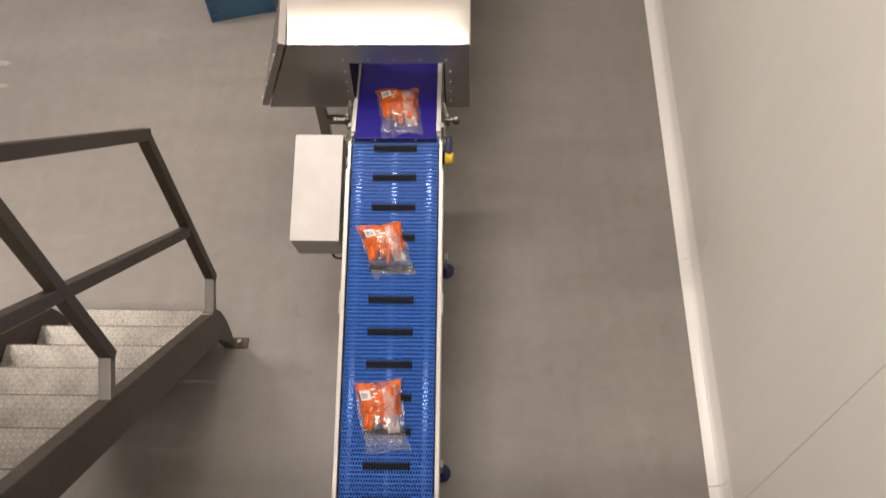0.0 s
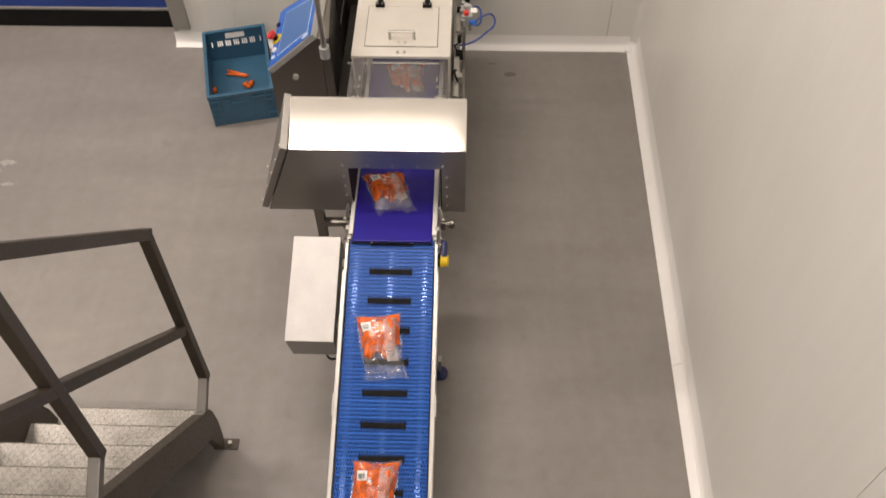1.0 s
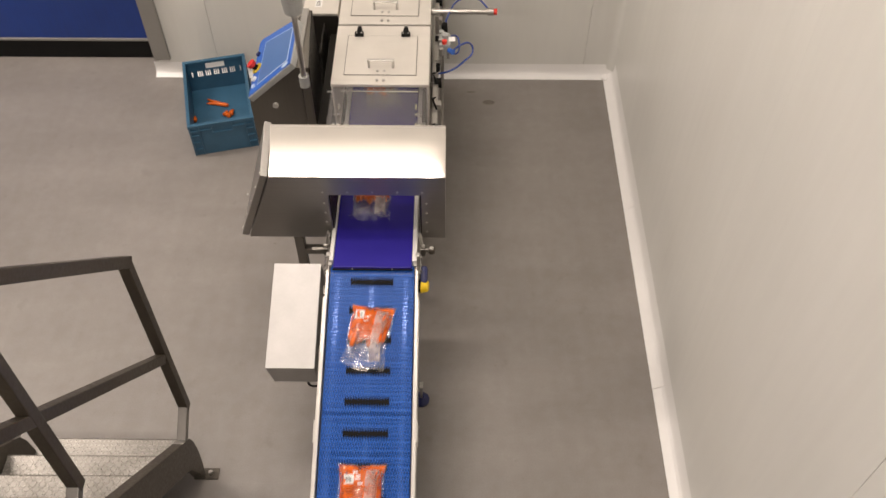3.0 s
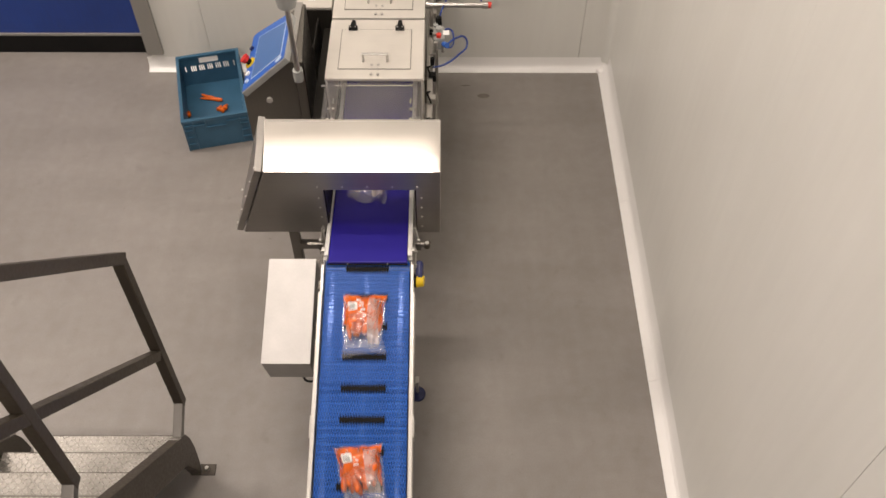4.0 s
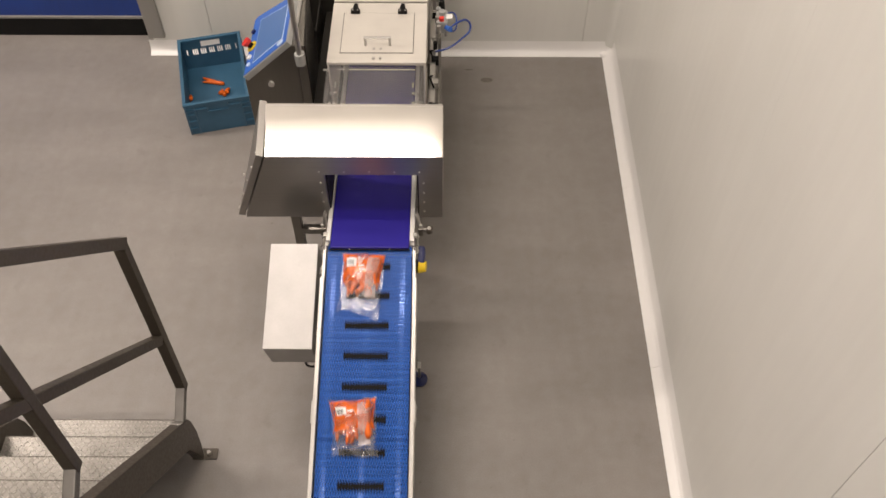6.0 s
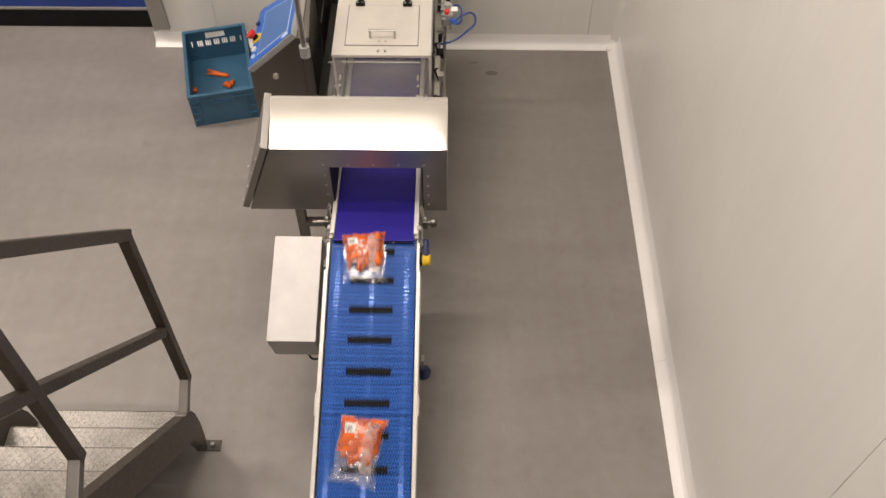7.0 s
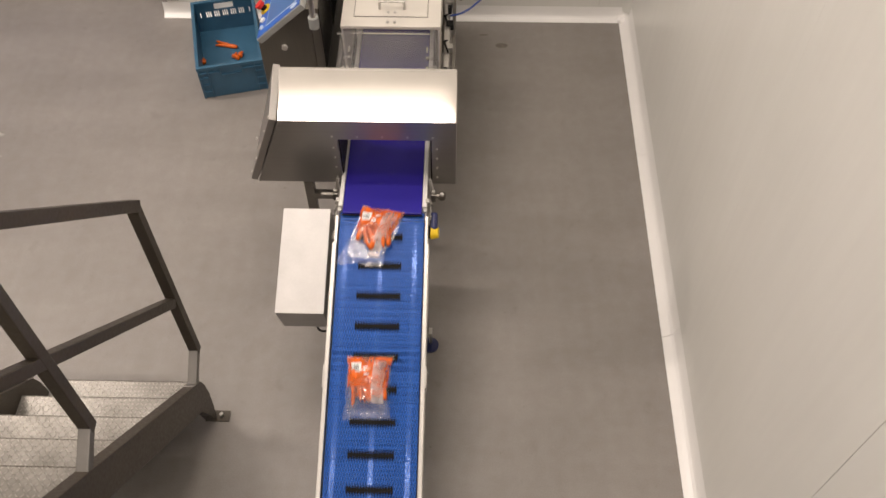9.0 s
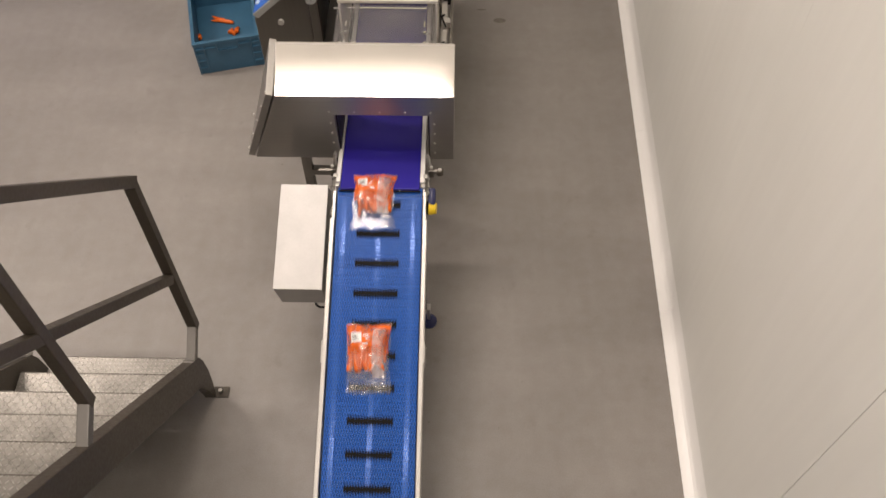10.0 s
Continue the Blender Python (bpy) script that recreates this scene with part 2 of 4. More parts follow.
# ---- mesh helpers ----
def box(bm, x0, x1, y0, y1, z0, z1, bevel=0.0):
    made = bmesh.ops.create_cube(bm, size=1.0)["verts"]
    for v in made:
        v.co = Vector(((x0 + x1) / 2 + v.co.x * (x1 - x0), (y0 + y1) / 2 + v.co.y * (y1 - y0), (z0 + z1) / 2 + v.co.z * (z1 - z0)))
    if bevel:
        edges = list({e for v in made for e in v.link_edges})
        bmesh.ops.bevel(bm, geom=edges, offset=bevel, segments=2, affect="EDGES", profile=0.6)
    return bm


def boxes(*dims, bevel=0.0):
    bm = bmesh.new()
    for d in dims:
        box(bm, *d, bevel=bevel)
    return bm


def rod(bm, p, q, r, r2=None, seg=16):
    """A round bar from p to q."""
    p, q = Vector(p), Vector(q)
    d = q - p
    made = bmesh.ops.create_cone(bm, cap_ends=True, segments=seg, radius1=r, radius2=r if r2 is None else r2, depth=d.length)["verts"]
    m = Matrix.Translation((p + q) / 2) @ d.to_track_quat("Z", "Y").to_matrix().to_4x4()
    bmesh.ops.transform(bm, matrix=m, verts=made)
    return bm


def rods(*bars, seg=16):
    bm = bmesh.new()
    for b in bars:
        rod(bm, *b, seg=seg)
    return bm


def bar(p, q, w, h, side=(1, 0, 0), bevel=0.004):
    """A square tube from p to q, w wide along side and h deep."""
    p, q = Vector(p), Vector(q)
    d = (q - p).normalized()
    s = Vector(side)
    s = (s - d * s.dot(d)).normalized()
    u = s.cross(d)
    bm = bmesh.new()
    box(bm, -w / 2, w / 2, -h / 2, h / 2, 0, (q - p).length, bevel=bevel)
    m = Matrix((s, u, d)).transposed().to_4x4()
    m.translation = p
    if m.determinant() < 0:
        m = m @ Matrix.Diagonal((1, -1, 1, 1))
    bmesh.ops.transform(bm, matrix=m, verts=bm.verts)
    bmesh.ops.recalc_face_normals(bm, faces=bm.faces)
    return bm


def prism(points, lo, hi, axis="x", bevel=0.0):
    """A solid with the outline points in the plane across axis, from lo to hi along it."""
    bm = bmesh.new()
    put = {"x": lambda a, b, c: (c, a, b), "y": lambda a, b, c: (a, c, b), "z": lambda a, b, c: (a, b, c)}[axis]
    rings = [[bm.verts.new(put(a, b, c)) for a, b in points] for c in (lo, hi)]
    bm.faces.new(rings[0])
    bm.faces.new(rings[1])
    n = len(points)
    for i in range(n):
        bm.faces.new((rings[0][i], rings[0][(i + 1) % n], rings[1][(i + 1) % n], rings[1][i]))
    bmesh.ops.recalc_face_normals(bm, faces=bm.faces)
    if bevel:
        bmesh.ops.bevel(bm, geom=list(bm.edges), offset=bevel, segments=2, affect="EDGES", profile=0.6)
    return bm


def mesh_of(name, bm, material, smooth=False):
    me = bpy.data.meshes.new(name)
    bm.to_mesh(me)
    bm.free()
    me.materials.append(material)
    if smooth:
        me.shade_smooth()
    return me


def part(name, bm, material, parent=None, label="", smooth=False):
    ob = new(name, mesh_of(name, bm, material, smooth))
    ob.parent = parent
    if label:
        ob["label"] = label
    return ob


def thing(name, label, category, m=None, group="", kind=""):
    ob = new(name)
    ob.empty_display_size = 0.1
    if m is not None:
        ob.matrix_world = m
    return tagged(ob, label, category, group, kind)


def hose_mesh(points, r, name="hose"):
    cu = bpy.data.curves.new(name, "CURVE")
    cu.dimensions, cu.bevel_depth, cu.bevel_resolution, cu.resolution_u = "3D", r, 3, 8
    sp = cu.splines.new("BEZIER")
    sp.bezier_points.add(len(points) - 1)
    for bp, p in zip(sp.bezier_points, points):
        bp.co = p
        bp.handle_left_type = bp.handle_right_type = "AUTO"
    return cu


def hose_part(name, points, r, material, parent, label=""):
    cu = hose_mesh(points, r, name)
    cu.materials.append(material)
    ob = new(name, cu)
    ob.parent = parent
    if label:
        ob["label"] = label
    return ob


def placed(bm, m):
    bmesh.ops.transform(bm, matrix=m, verts=bm.verts)
    return bm

# ---- the hall ----
WEST, EAST, SOUTH, NORTH = -6.0, 1.10, -5.0, 4.64
floor = tagged(part("floor", boxes((WEST - 0.3, EAST + 0.3, SOUTH - 0.3, 7.6, -0.2, 0.0)), FLOOR),
               "grey trowelled resin floor with cloudy streaks and scuffs", "floor", kind="structure")
ceiling = tagged(part("ceiling", boxes((WEST - 0.3, EAST + 0.3, SOUTH - 0.3, 7.6, CEILING, CEILING + 0.15)), CEIL),
                 "white panelled ceiling over the packing hall", "ceiling", kind="structure")


def panel_wall(name, label, along, at, out, joints, z0=0.0, z1=CEILING, holes=()):
    """Sandwich panels side by side with narrow recessed joints before a core. along: 'x' or 'y'; out: which way the wall is thick."""
    core = boxes(*[(a, b, at + 0.012 * out, at + 0.14 * out, c, d) if along == "x" else (at + 0.012 * out, at + 0.14 * out, a, b, c, d)
                   for a, b, c, d in holes] if holes else
                 [(joints[0], joints[-1], at + 0.012 * out, at + 0.14 * out, z0, z1) if along == "x" else
                  (at + 0.012 * out, at + 0.14 * out, joints[0], joints[-1], z0, z1)])
    wall = tagged(part(name, core, WALL), label, "wall", kind="structure")
    for a, b in zip(joints, joints[1:]):
        pieces = [(a, b, z0, z1)]
        if holes:
            pieces = [(max(a, p), min(b, q), c, d) for p, q, c, d in holes if min(b, q) - max(a, p) > 0.02]
        for p, q, c, d in pieces:
            g0, g1 = [0.0012 if along == "x" or abs(e - 0.973) < 0.01 else 0.0002 for e in (p, q)]
            dims = (p + g0, q - g1, min(at, at + 0.012 * out), max(at, at + 0.012 * out), c, d)
            if along == "y":
                dims = (dims[2], dims[3], dims[0], dims[1], dims[4], dims[5])
            part("panel", boxes(dims, bevel=0.0005), WALL, wall)
    return wall


east_joints = [SOUTH + 0.0] + [-3.827 + 1.2 * i for i in range(8)] + [NORTH]
panel_wall("wall_east", "white insulated wall panels with fine vertical joints", "y", EAST, 1, east_joints)
# the north wall has a doorway in the west and a slot for the line
DOOR_X0, DOOR_X1 = -4.7, -1.93
north_joints = [WEST, -5.13, -3.93, -2.73, -1.53, -0.327, 0.899, EAST]
panel_wall("wall_north", "white insulated wall panels beside the roller door", "x", NORTH, 1, north_joints,
           holes=[(WEST, DOOR_X0, 0.0, CEILING), (DOOR_X0, DOOR_X1, 3.0, CEILING), (DOOR_X1, -0.62, 0.0, CEILING),
                  (-0.62, -0.02, 0.0, 0.72), (-0.62, -0.02, 1.30, CEILING), (-0.02, EAST, 0.0, CEILING)])
panel_wall("wall_west", "white insulated wall panels of the packing hall", "y", WEST, -1, [SOUTH + 1.2 * i for i in range(9)])
panel_wall("wall_south", "white insulated wall panels under the mezzanine", "x", SOUTH, -1, [WEST + 1.2 * i for i in range(6)] + [EAST])


def cove(name, dims_along, axis, at, sign):
    """White cove skirting: a low lip at the floor and a hollow curve up to the wall. Runs along axis before a wall at 'at'."""
    out, high = (0.061, 0.14) if name == "e" else (0.041, 0.10)
    prof = [(0.0, 0.0)] + [(out * d, high * z) for d, z in ((1.0, 0.0), (0.995, 0.04), (0.66, 0.11), (0.36, 0.19), (0.17, 0.28), (0.07, 0.42), (0.02, 0.65), (0.0, 1.0))]
    if axis == "x":
        bm = prism([(at + sign * d, z) for d, z in prof], dims_along[0], dims_along[1], "x")
    else:
        bm = prism([(at + sign * d, z) for d, z in prof], dims_along[0], dims_along[1], "y")
    return bm


skirting = tagged(part("baseboard", cove("n", (DOOR_X1 - 0.035, EAST), "x", NORTH, -1), SKIRT),
                  "white cove skirting along the wall panels", "skirting", kind="structure")
cuts = [SOUTH, -0.2, 1.1, 2.235, 3.435, NORTH]
east_skirting = tagged(new("baseboard"), "white cove skirting in lengths along the wall", "skirting", kind="structure")
for a, b in zip(cuts, cuts[1:]):
    part("skirting_length", cove("e", (a + 0.0012, b - 0.0012), "y", EAST, -1), SKIRT, east_skirting)
cap = bmesh.new()
bmesh.ops.create_uvsphere(cap, u_segments=16, v_segments=10, radius=0.026)
placed(cap, pose(EAST - 0.048, NORTH - 0.032, 0.014) @ Matrix.Diagonal((1, 1, 0.75, 1)))
part("corner_cap", cap, SKIRT, east_skirting, smooth=True)

# rounded trim up the corner of the two walls
hollow = [(EAST, NORTH)] + [(EAST - 0.05 * (1 - math.sin(a)), NORTH - 0.05 * (1 - math.cos(a))) for a in [math.pi / 2 * k / 8 for k in range(9)]]
tagged(part("trim", prism(hollow, 0.06, CEILING, "z"), WALL, smooth=False), "white rounded trim in the corner of the walls", "trim", kind="structure")

# roller door: curtain set back in the doorway, rubber bottom seal, grey guides
door = thing("roller_door", "closed blue roller door with a black rubber bottom seal", "door", kind="structure")
door.name = "door_1"
part("curtain", boxes((DOOR_X0 - 0.05, DOOR_X1 + 0.02, 4.815, 4.822, 0.15, 3.1)), CURTAIN, door)
part("bottom_bar", boxes((DOOR_X0, DOOR_X1 + 0.02, 4.800, 4.824, 0.142, 0.158), bevel=0.003), GUIDE, door)
part("rubber_seal", boxes((DOOR_X0, DOOR_X1 + 0.02, 4.803, 4.823, 0.002, 0.142), bevel=0.003), BLACK, door, "black rubber seal")
part("guide", boxes((-1.945, -1.840, NORTH - 0.030, NORTH - 0.002, 0.137, 3.05), bevel=0.003), GUIDE, door, "grey steel guide")
part("guide", boxes((DOOR_X0 - 0.06, DOOR_X0 + 0.05, NORTH - 0.030, NORTH - 0.002, 0.0, 3.05), bevel=0.003), GUIDE, door, "grey steel guide")
part("door_reveal", boxes((DOOR_X1, DOOR_X1 + 0.06, NORTH + 0.142, 4.86, 0.0, 3.05)), GUIDE, door)

# mezzanine on which the camera stands, and the lamps
tagged(part("mezzanine", boxes((-2.6, EAST - 0.01, SOUTH + 0.01, 0.02, 2.10, 2.24), bevel=0.01), CONCRETE),
       "grey steel mezzanine deck at the head of the stairs", "mezzanine", kind="structure")
for lx, ly, lk in LAMPS:
    fit = thing("ceiling_light", "long white ceiling light with a bright diffuser", "ceiling light", pose(lx, ly, CEILING), group="ceiling lights")
    part("housing", boxes((-1.0, 1.0, -0.32, 0.32, -0.08, 0.0), bevel=0.01), WHITE, fit)
    part("diffuser", boxes((-0.95, 0.95, -0.30, 0.30, -0.10, -0.078), bevel=0.004), TUBE_GLOW, fit)

# ---- the inclined belt conveyor ----
SLOPE = 15.5
TOP = pose(-0.323, 2.319, 0.860, SLOPE)
PITCH, ROWS_N, NOSE = 0.03275, 116, 0.030
RUN = (PITCH * ROWS_N - 2 * math.pi * NOSE) / 2
BELT_V = 0.6915
HALF = 0.1815
incline = thing("incline_conveyor", "inclined stainless conveyor with a blue modular belt and black grip rows", "conveyor", TOP)
RAIL0, RAIL1 = -0.125, -RUN - 0.03
for sx, side in ((-1, "left"), (1, "right")):
    x0, x1 = sorted((sx * 0.188, sx * 0.206))
    part("side_rail", prism([(RAIL0, 0.012), (RAIL0, -0.095), (RAIL1, -0.095), (RAIL1, 0.012)], x0, x1, "x", 0.003), FRAME_STEEL, incline)
    a0, a1 = sorted((sx * 0.187, sx * 0.200))
    part("end_plate", prism([(0.02, 0.008), (0.03, -0.03), (0.0, -0.09), (-0.13, -0.09), (-0.13, 0.008)], a0, a1, "x", 0.002), FRAME_STEEL, incline)
    b0, b1 = sorted((sx * 0.2055, sx * 0.2105))
    part("splice_plate", boxes((b0, b1, -0.745, -0.655, -0.08, 0.013), bevel=0.0015), FRAME_STEEL, incline)
    for by in (-0.725, -0.675):
        part("bolt", rods(((sx * 0.210, by, -0.03), (sx * 0.216, by, -0.03), 0.007), seg=6), FITTING, incline)
part("bed", boxes((-0.184, 0.184, -RUN, -0.02, -0.050, -0.020)), BELT_UNDER, incline, "dark blue belt bed")
for wx in (-0.150, 0.0, 0.146):
    part("wear_strip", boxes((wx - 0.010, wx + 0.010, -RUN, -0.03, -0.020, -0.0095)), WEAR, incline, "glossy plastic wear strip")
part("nose_shaft", rods(((-0.19, 0, -NOSE), (0.19, 0, -NOSE), 0.012)), FITTING, incline)
part("tail_shaft", rods(((-0.19, -RUN, -NOSE), (0.19, -RUN, -NOSE), 0.012)), FITTING, incline)
part("cross_member", rods(((-0.19, -0.45, -0.10), (0.19, -0.45, -0.10), 0.016)), FRAME_STEEL, incline)
part("cross_member", rods(((-0.19, -1.25, -0.10), (0.19, -1.25, -0.10), 0.016)), FRAME_STEEL, incline)


def belt_row():
    """One row of belt links: cross bars with staggered link bars between, so that two rows of slots stay open."""
    bm = bmesh.new()
    h = PITCH / 2
    for y0, y1 in ((-h + 0.0003, -h + 0.0027), (-0.0027, 0.0027), (h - 0.0027, h - 0.0003)):
        box(bm, -HALF, HALF, y0, y1, -0.009, -0.0004)
    n = 34
    step = 2 * HALF / n
    for row, yc in enumerate((-PITCH / 4, PITCH / 4)):
        for i in range(n + 1):
            xc = -HALF + i * step + (step / 2 if row else 0.0)
            a, b = max(-HALF, xc - 0.0019), min(HALF, xc + 0.0019)
            if b - a > 0.001:
                box(bm, a, b, yc - 0.0060, yc + 0.0060, -0.0085, -0.0012)
    return mesh_of("belt_link", bm, BELT_BLUE)


def grip_insert():
    bm = bmesh.new()
    box(bm, -0.0915, 0.0915, -0.0092, 0.0092, -0.001, 0.0045)
    for i in range(17):
        xc = -0.0870 + i * 0.010875
        box(bm, xc - 0.0027, xc + 0.0027, -0.0175, 0.0175, -0.001, 0.0040)
    return mesh_of("grip_insert", bm, BLACK)


plain_row, grip_mesh = belt_row(), grip_insert()
belt_rows = []
for i in range(ROWS_N):
    r = new("belt_link", plain_row)
    r.parent = incline
    if i % 4 == 0:
        g = new("grip_insert", grip_mesh)
        g.parent = r
        if i == 0:
            g["label"] = "black rubber grip insert with combed edges"
    belt_rows.append(r)


def belt_pose(u):
    """Where a belt row is after u metres of the loop, in the conveyor's space."""
    arc = math.pi * NOSE
    u = u % (2 * RUN + 2 * arc)
    if u < RUN:
        return pose(0, u - RUN, 0), 0
    if u < RUN + arc:
        a = (u - RUN) / NOSE
        return pose(0, NOSE * math.sin(a), NOSE * (math.cos(a) - 1), -math.degrees(a)), 1
    if u < 2 * RUN + arc:
        return pose(0, -(u - RUN - arc), -2 * NOSE, -180), 2
    a = (u - 2 * RUN - arc) / NOSE
    return pose(0, -RUN - NOSE * math.sin(a), -NOSE - NOSE * math.cos(a), -180 - math.degrees(a)), 3


# stand: legs with spindles and round blue feet
def stand_leg(lx, ly, top):
    side = 1 if lx > -0.3 else -1
    ix = lx - side * 0.020
    leg = part("leg", boxes((ix - 0.013, ix + 0.013, ly - 0.02, ly + 0.02, 0.15, top), bevel=0.003), CAB_STEEL)
    part("leg_foot_bracket", boxes((min(lx, ix) - 0.013, max(lx, ix) + 0.010, ly - 0.018, ly + 0.018, 0.140, 0.150), bevel=0.002), FRAME_STEEL, leg)
    part("spindle", rods(((lx, ly, 0.03), (lx, ly, 0.145), 0.008), seg=10), FITTING, leg)
    bm = rods(((lx, ly, 0.0), (lx, ly, 0.014), 0.040, 0.040), ((lx, ly, 0.014), (lx, ly, 0.034), 0.038, 0.014), seg=20)
    part("foot", bm, NAVY, leg, "round blue plastic foot")
    leg.parent = incline
    leg.matrix_parent_inverse = TOP.inverted()
    return leg


for ly, top in ((2.165, 0.735), (1.143, 0.455)):
    for lx in (-0.122, -0.524):
        stand_leg(lx, ly, top)

# drive: dark blue gearbox with a yellow cap on the outer side
drive = part("gearbox", boxes((0.2075, 0.240, -0.050, 0.034, -0.105, -0.014), bevel=0.014), NAVY, incline, "dark blue gearbox")
part("cap", rods(((0.214, -0.052, -0.046), (0.244, -0.055, -0.043), 0.031, 0.023), seg=20), YELLOW, drive, "yellow plastic cap")
part("collar", rods(((0.188, -0.046, -0.058), (0.217, -0.050, -0.052), 0.029), seg=20), BLACK, drive)

# control box on the conveyor's outer side
cbox = thing("control_box", "flat stainless control box hung beside the conveyor", "control box", TOP)
part("housing", boxes((-0.428, -0.224, -0.440, 0.030, -0.215, -0.002), bevel=0.006), BOX_STEEL, cbox)
part("lid", boxes((-0.4285, -0.2235, -0.4405, 0.0305, -0.002, 0.004), bevel=0.002), BOX_STEEL, cbox)
for by in (-0.36, -0.08):
    part("bracket", boxes((-0.2245, -0.2065, by, by + 0.04, -0.093, -0.080), bevel=0.002), CAB_STEEL, cbox)
hose_part("cable", [(-0.285, -0.420, -0.214), (-0.272, -0.452, -0.214), (-0.240, -0.458, -0.212), (-0.190, -0.440, -0.205)], 0.005, BLACK, cbox, "black cable")

# ---- infeed under the mezzanine and the line beyond the hood ----
PURPLE_Z = 0.880
FEED_Z = 0.860 - (RUN + 0.03) * math.sin(radians(SLOPE)) + 0.0
FEED_Y = 2.319 - (RUN + 0.03) * math.cos(radians(SLOPE))
feed = thing("feed_conveyor", "low stainless feed conveyor with a plain blue belt", "conveyor")
part("belt", boxes((-0.509, -0.137, -3.6, FEED_Y - 0.05, FEED_Z - 0.06, FEED_Z), bevel=0.01), PURPLE, feed)
for fx in (-0.529, -0.137):
    part("side_rail", boxes((fx, fx + 0.02, -3.62, FEED_Y - 0.04, FEED_Z - 0.10, FEED_Z + 0.012), bevel=0.003), FRAME_STEEL, feed)
    for fy in (-3.3, -1.6, 0.1):
        part("leg", boxes((fx, fx + 0.02, fy, fy + 0.04, 0.0, FEED_Z - 0.1), bevel=0.003), FRAME_STEEL, feed)

line = thing("detector_conveyor", "straight stainless conveyor with a smooth violet-blue belt", "conveyor")
PX0, PX1 = -0.494, -0.152
belt = bmesh.new()
box(belt, PX0, PX1, 2.322, 7.2, PURPLE_Z - 0.030, PURPLE_Z, bevel=0.004)
part("belt", belt, PURPLE, line, "smooth violet-blue belt")
for x0, x1 in ((PX0 - 0.0195, PX0 - 0.0015), (PX1 + 0.0015, PX1 + 0.0205)):
    part("side_rail", boxes((x0, x1, 2.356, 7.2, PURPLE_Z - 0.040, PURPLE_Z + 0.006), bevel=0.002), WHITE_STRIP, line, "white edge strip")
for sx, xc in ((-1, PX0 - 0.014), (1, PX1 + 0.014)):
    part("nose_plate", boxes((xc + sx * 0.010 - 0.004, xc + sx * 0.010 + 0.004, 2.318, 2.430, PURPLE_Z - 0.075, PURPLE_Z - 0.004), bevel=0.002), CAB_STEEL, line)
    part("tension_block", boxes((xc + sx * 0.010 - 0.009, xc + sx * 0.010 + 0.009, 2.378, 2.398, PURPLE_Z - 0.003, PURPLE_Z + 0.010), bevel=0.002), FRAME_STEEL, line)
    part("tension_block", boxes((xc - 0.007, xc + 0.008, 2.332, 2.350, PURPLE_Z - 0.014, PURPLE_Z + 0.003), bevel=0.002), FRAME_STEEL, line)
    xo = xc + sx * 0.020
    part("tension_screw", rods(((xo, 2.31, PURPLE_Z - 0.03), (xo, 2.42, PURPLE_Z - 0.03), 0.005), seg=8), FITTING, line)
    for ny in (2.322, 2.352, 2.395):
        part("nut", rods(((xo, ny, PURPLE_Z - 0.03), (xo, ny + 0.009, PURPLE_Z - 0.03), 0.010), seg=6), FITTING, line)
    # sensor rods and clamps before the hood
    part("sensor_rod", rods(((xo, 2.462, PURPLE_Z - 0.05), (xo + sx * (0.075 if sx < 0 else 0.045), 2.462, PURPLE_Z - 0.05), 0.0115), seg=14), CAB_STEEL, line)
    c0, c1 = sorted((xo + sx * 0.002, xo + sx * 0.024))
    part("clamp", boxes((c0, c1, 2.446, 2.480, PURPLE_Z - 0.075, PURPLE_Z - 0.030), bevel=0.004), CAB_STEEL, line, "dark clamp block")
    part("clamp_screw", rods(((xo + sx * 0.013, 2.463, PURPLE_Z - 0.030), (xo + sx * 0.013, 2.463, PURPLE_Z - 0.018), 0.007), seg=10), FRAME_STEEL, line)
    if sx > 0:
        part("knob", rods(((xo + 0.050, 2.462, PURPLE_Z - 0.064), (xo + 0.050, 2.462, PURPLE_Z - 0.040), 0.016), seg=18), DARK_STEEL, line, "dark round knob")
        part("knob_ring", rods(((xo + 0.050, 2.462, PURPLE_Z - 0.040), (xo + 0.050, 2.462, PURPLE_Z - 0.036), 0.009), seg=14), FRAME_STEEL, line)
    part("sensor", rods(((xo + sx * 0.008, 2.470, PURPLE_Z - 0.03), (xo - sx * 0.004, 2.484, PURPLE_Z + 0.038), 0.0075), seg=12), FITTING, line, "small steel sensor")
part("support", boxes((PX1 - 0.060, PX1 - 0.030, 2.48, 2.52, 0.0, PURPLE_Z - 0.07), bevel=0.003), CAB_STEEL, line)
# post made wider than itself, to take in the soft shadow around it
part("support", boxes((-0.712, -0.668, 2.60, 2.64, 0.0, 0.80), bevel=0.004), CAB_STEEL, line)
part("support", boxes((-0.672, -0.52, 2.60, 2.63, 0.62, 0.66), bevel=0.004), CAB_STEEL, line)
plate = part("transfer_plate", boxes((PX0 - 0.004, PX1 + 0.004, 2.3135, 2.3205, PURPLE_Z - 0.012, PURPLE_Z - 0.007), bevel=0.0015), BLACK, line, "narrow black transfer plate")
for rx in (PX0 + 0.085, PX1 - 0.085):
    part("rivet", rods(((rx, 2.3165, PURPLE_Z - 0.007), (rx, 2.3165, PURPLE_Z - 0.004), 0.003), seg=8), FITTING, plate)
for fy in (3.3, 4.2, 5.6, 7.0):
    for fx in (PX0 - 0.02, PX1 + 0.02):
        part("leg", boxes((fx - 0.018, fx + 0.018, fy - 0.018, fy + 0.018, 0.0, PURPLE_Z - 0.076), bevel=0.003), FRAME_STEEL, line)

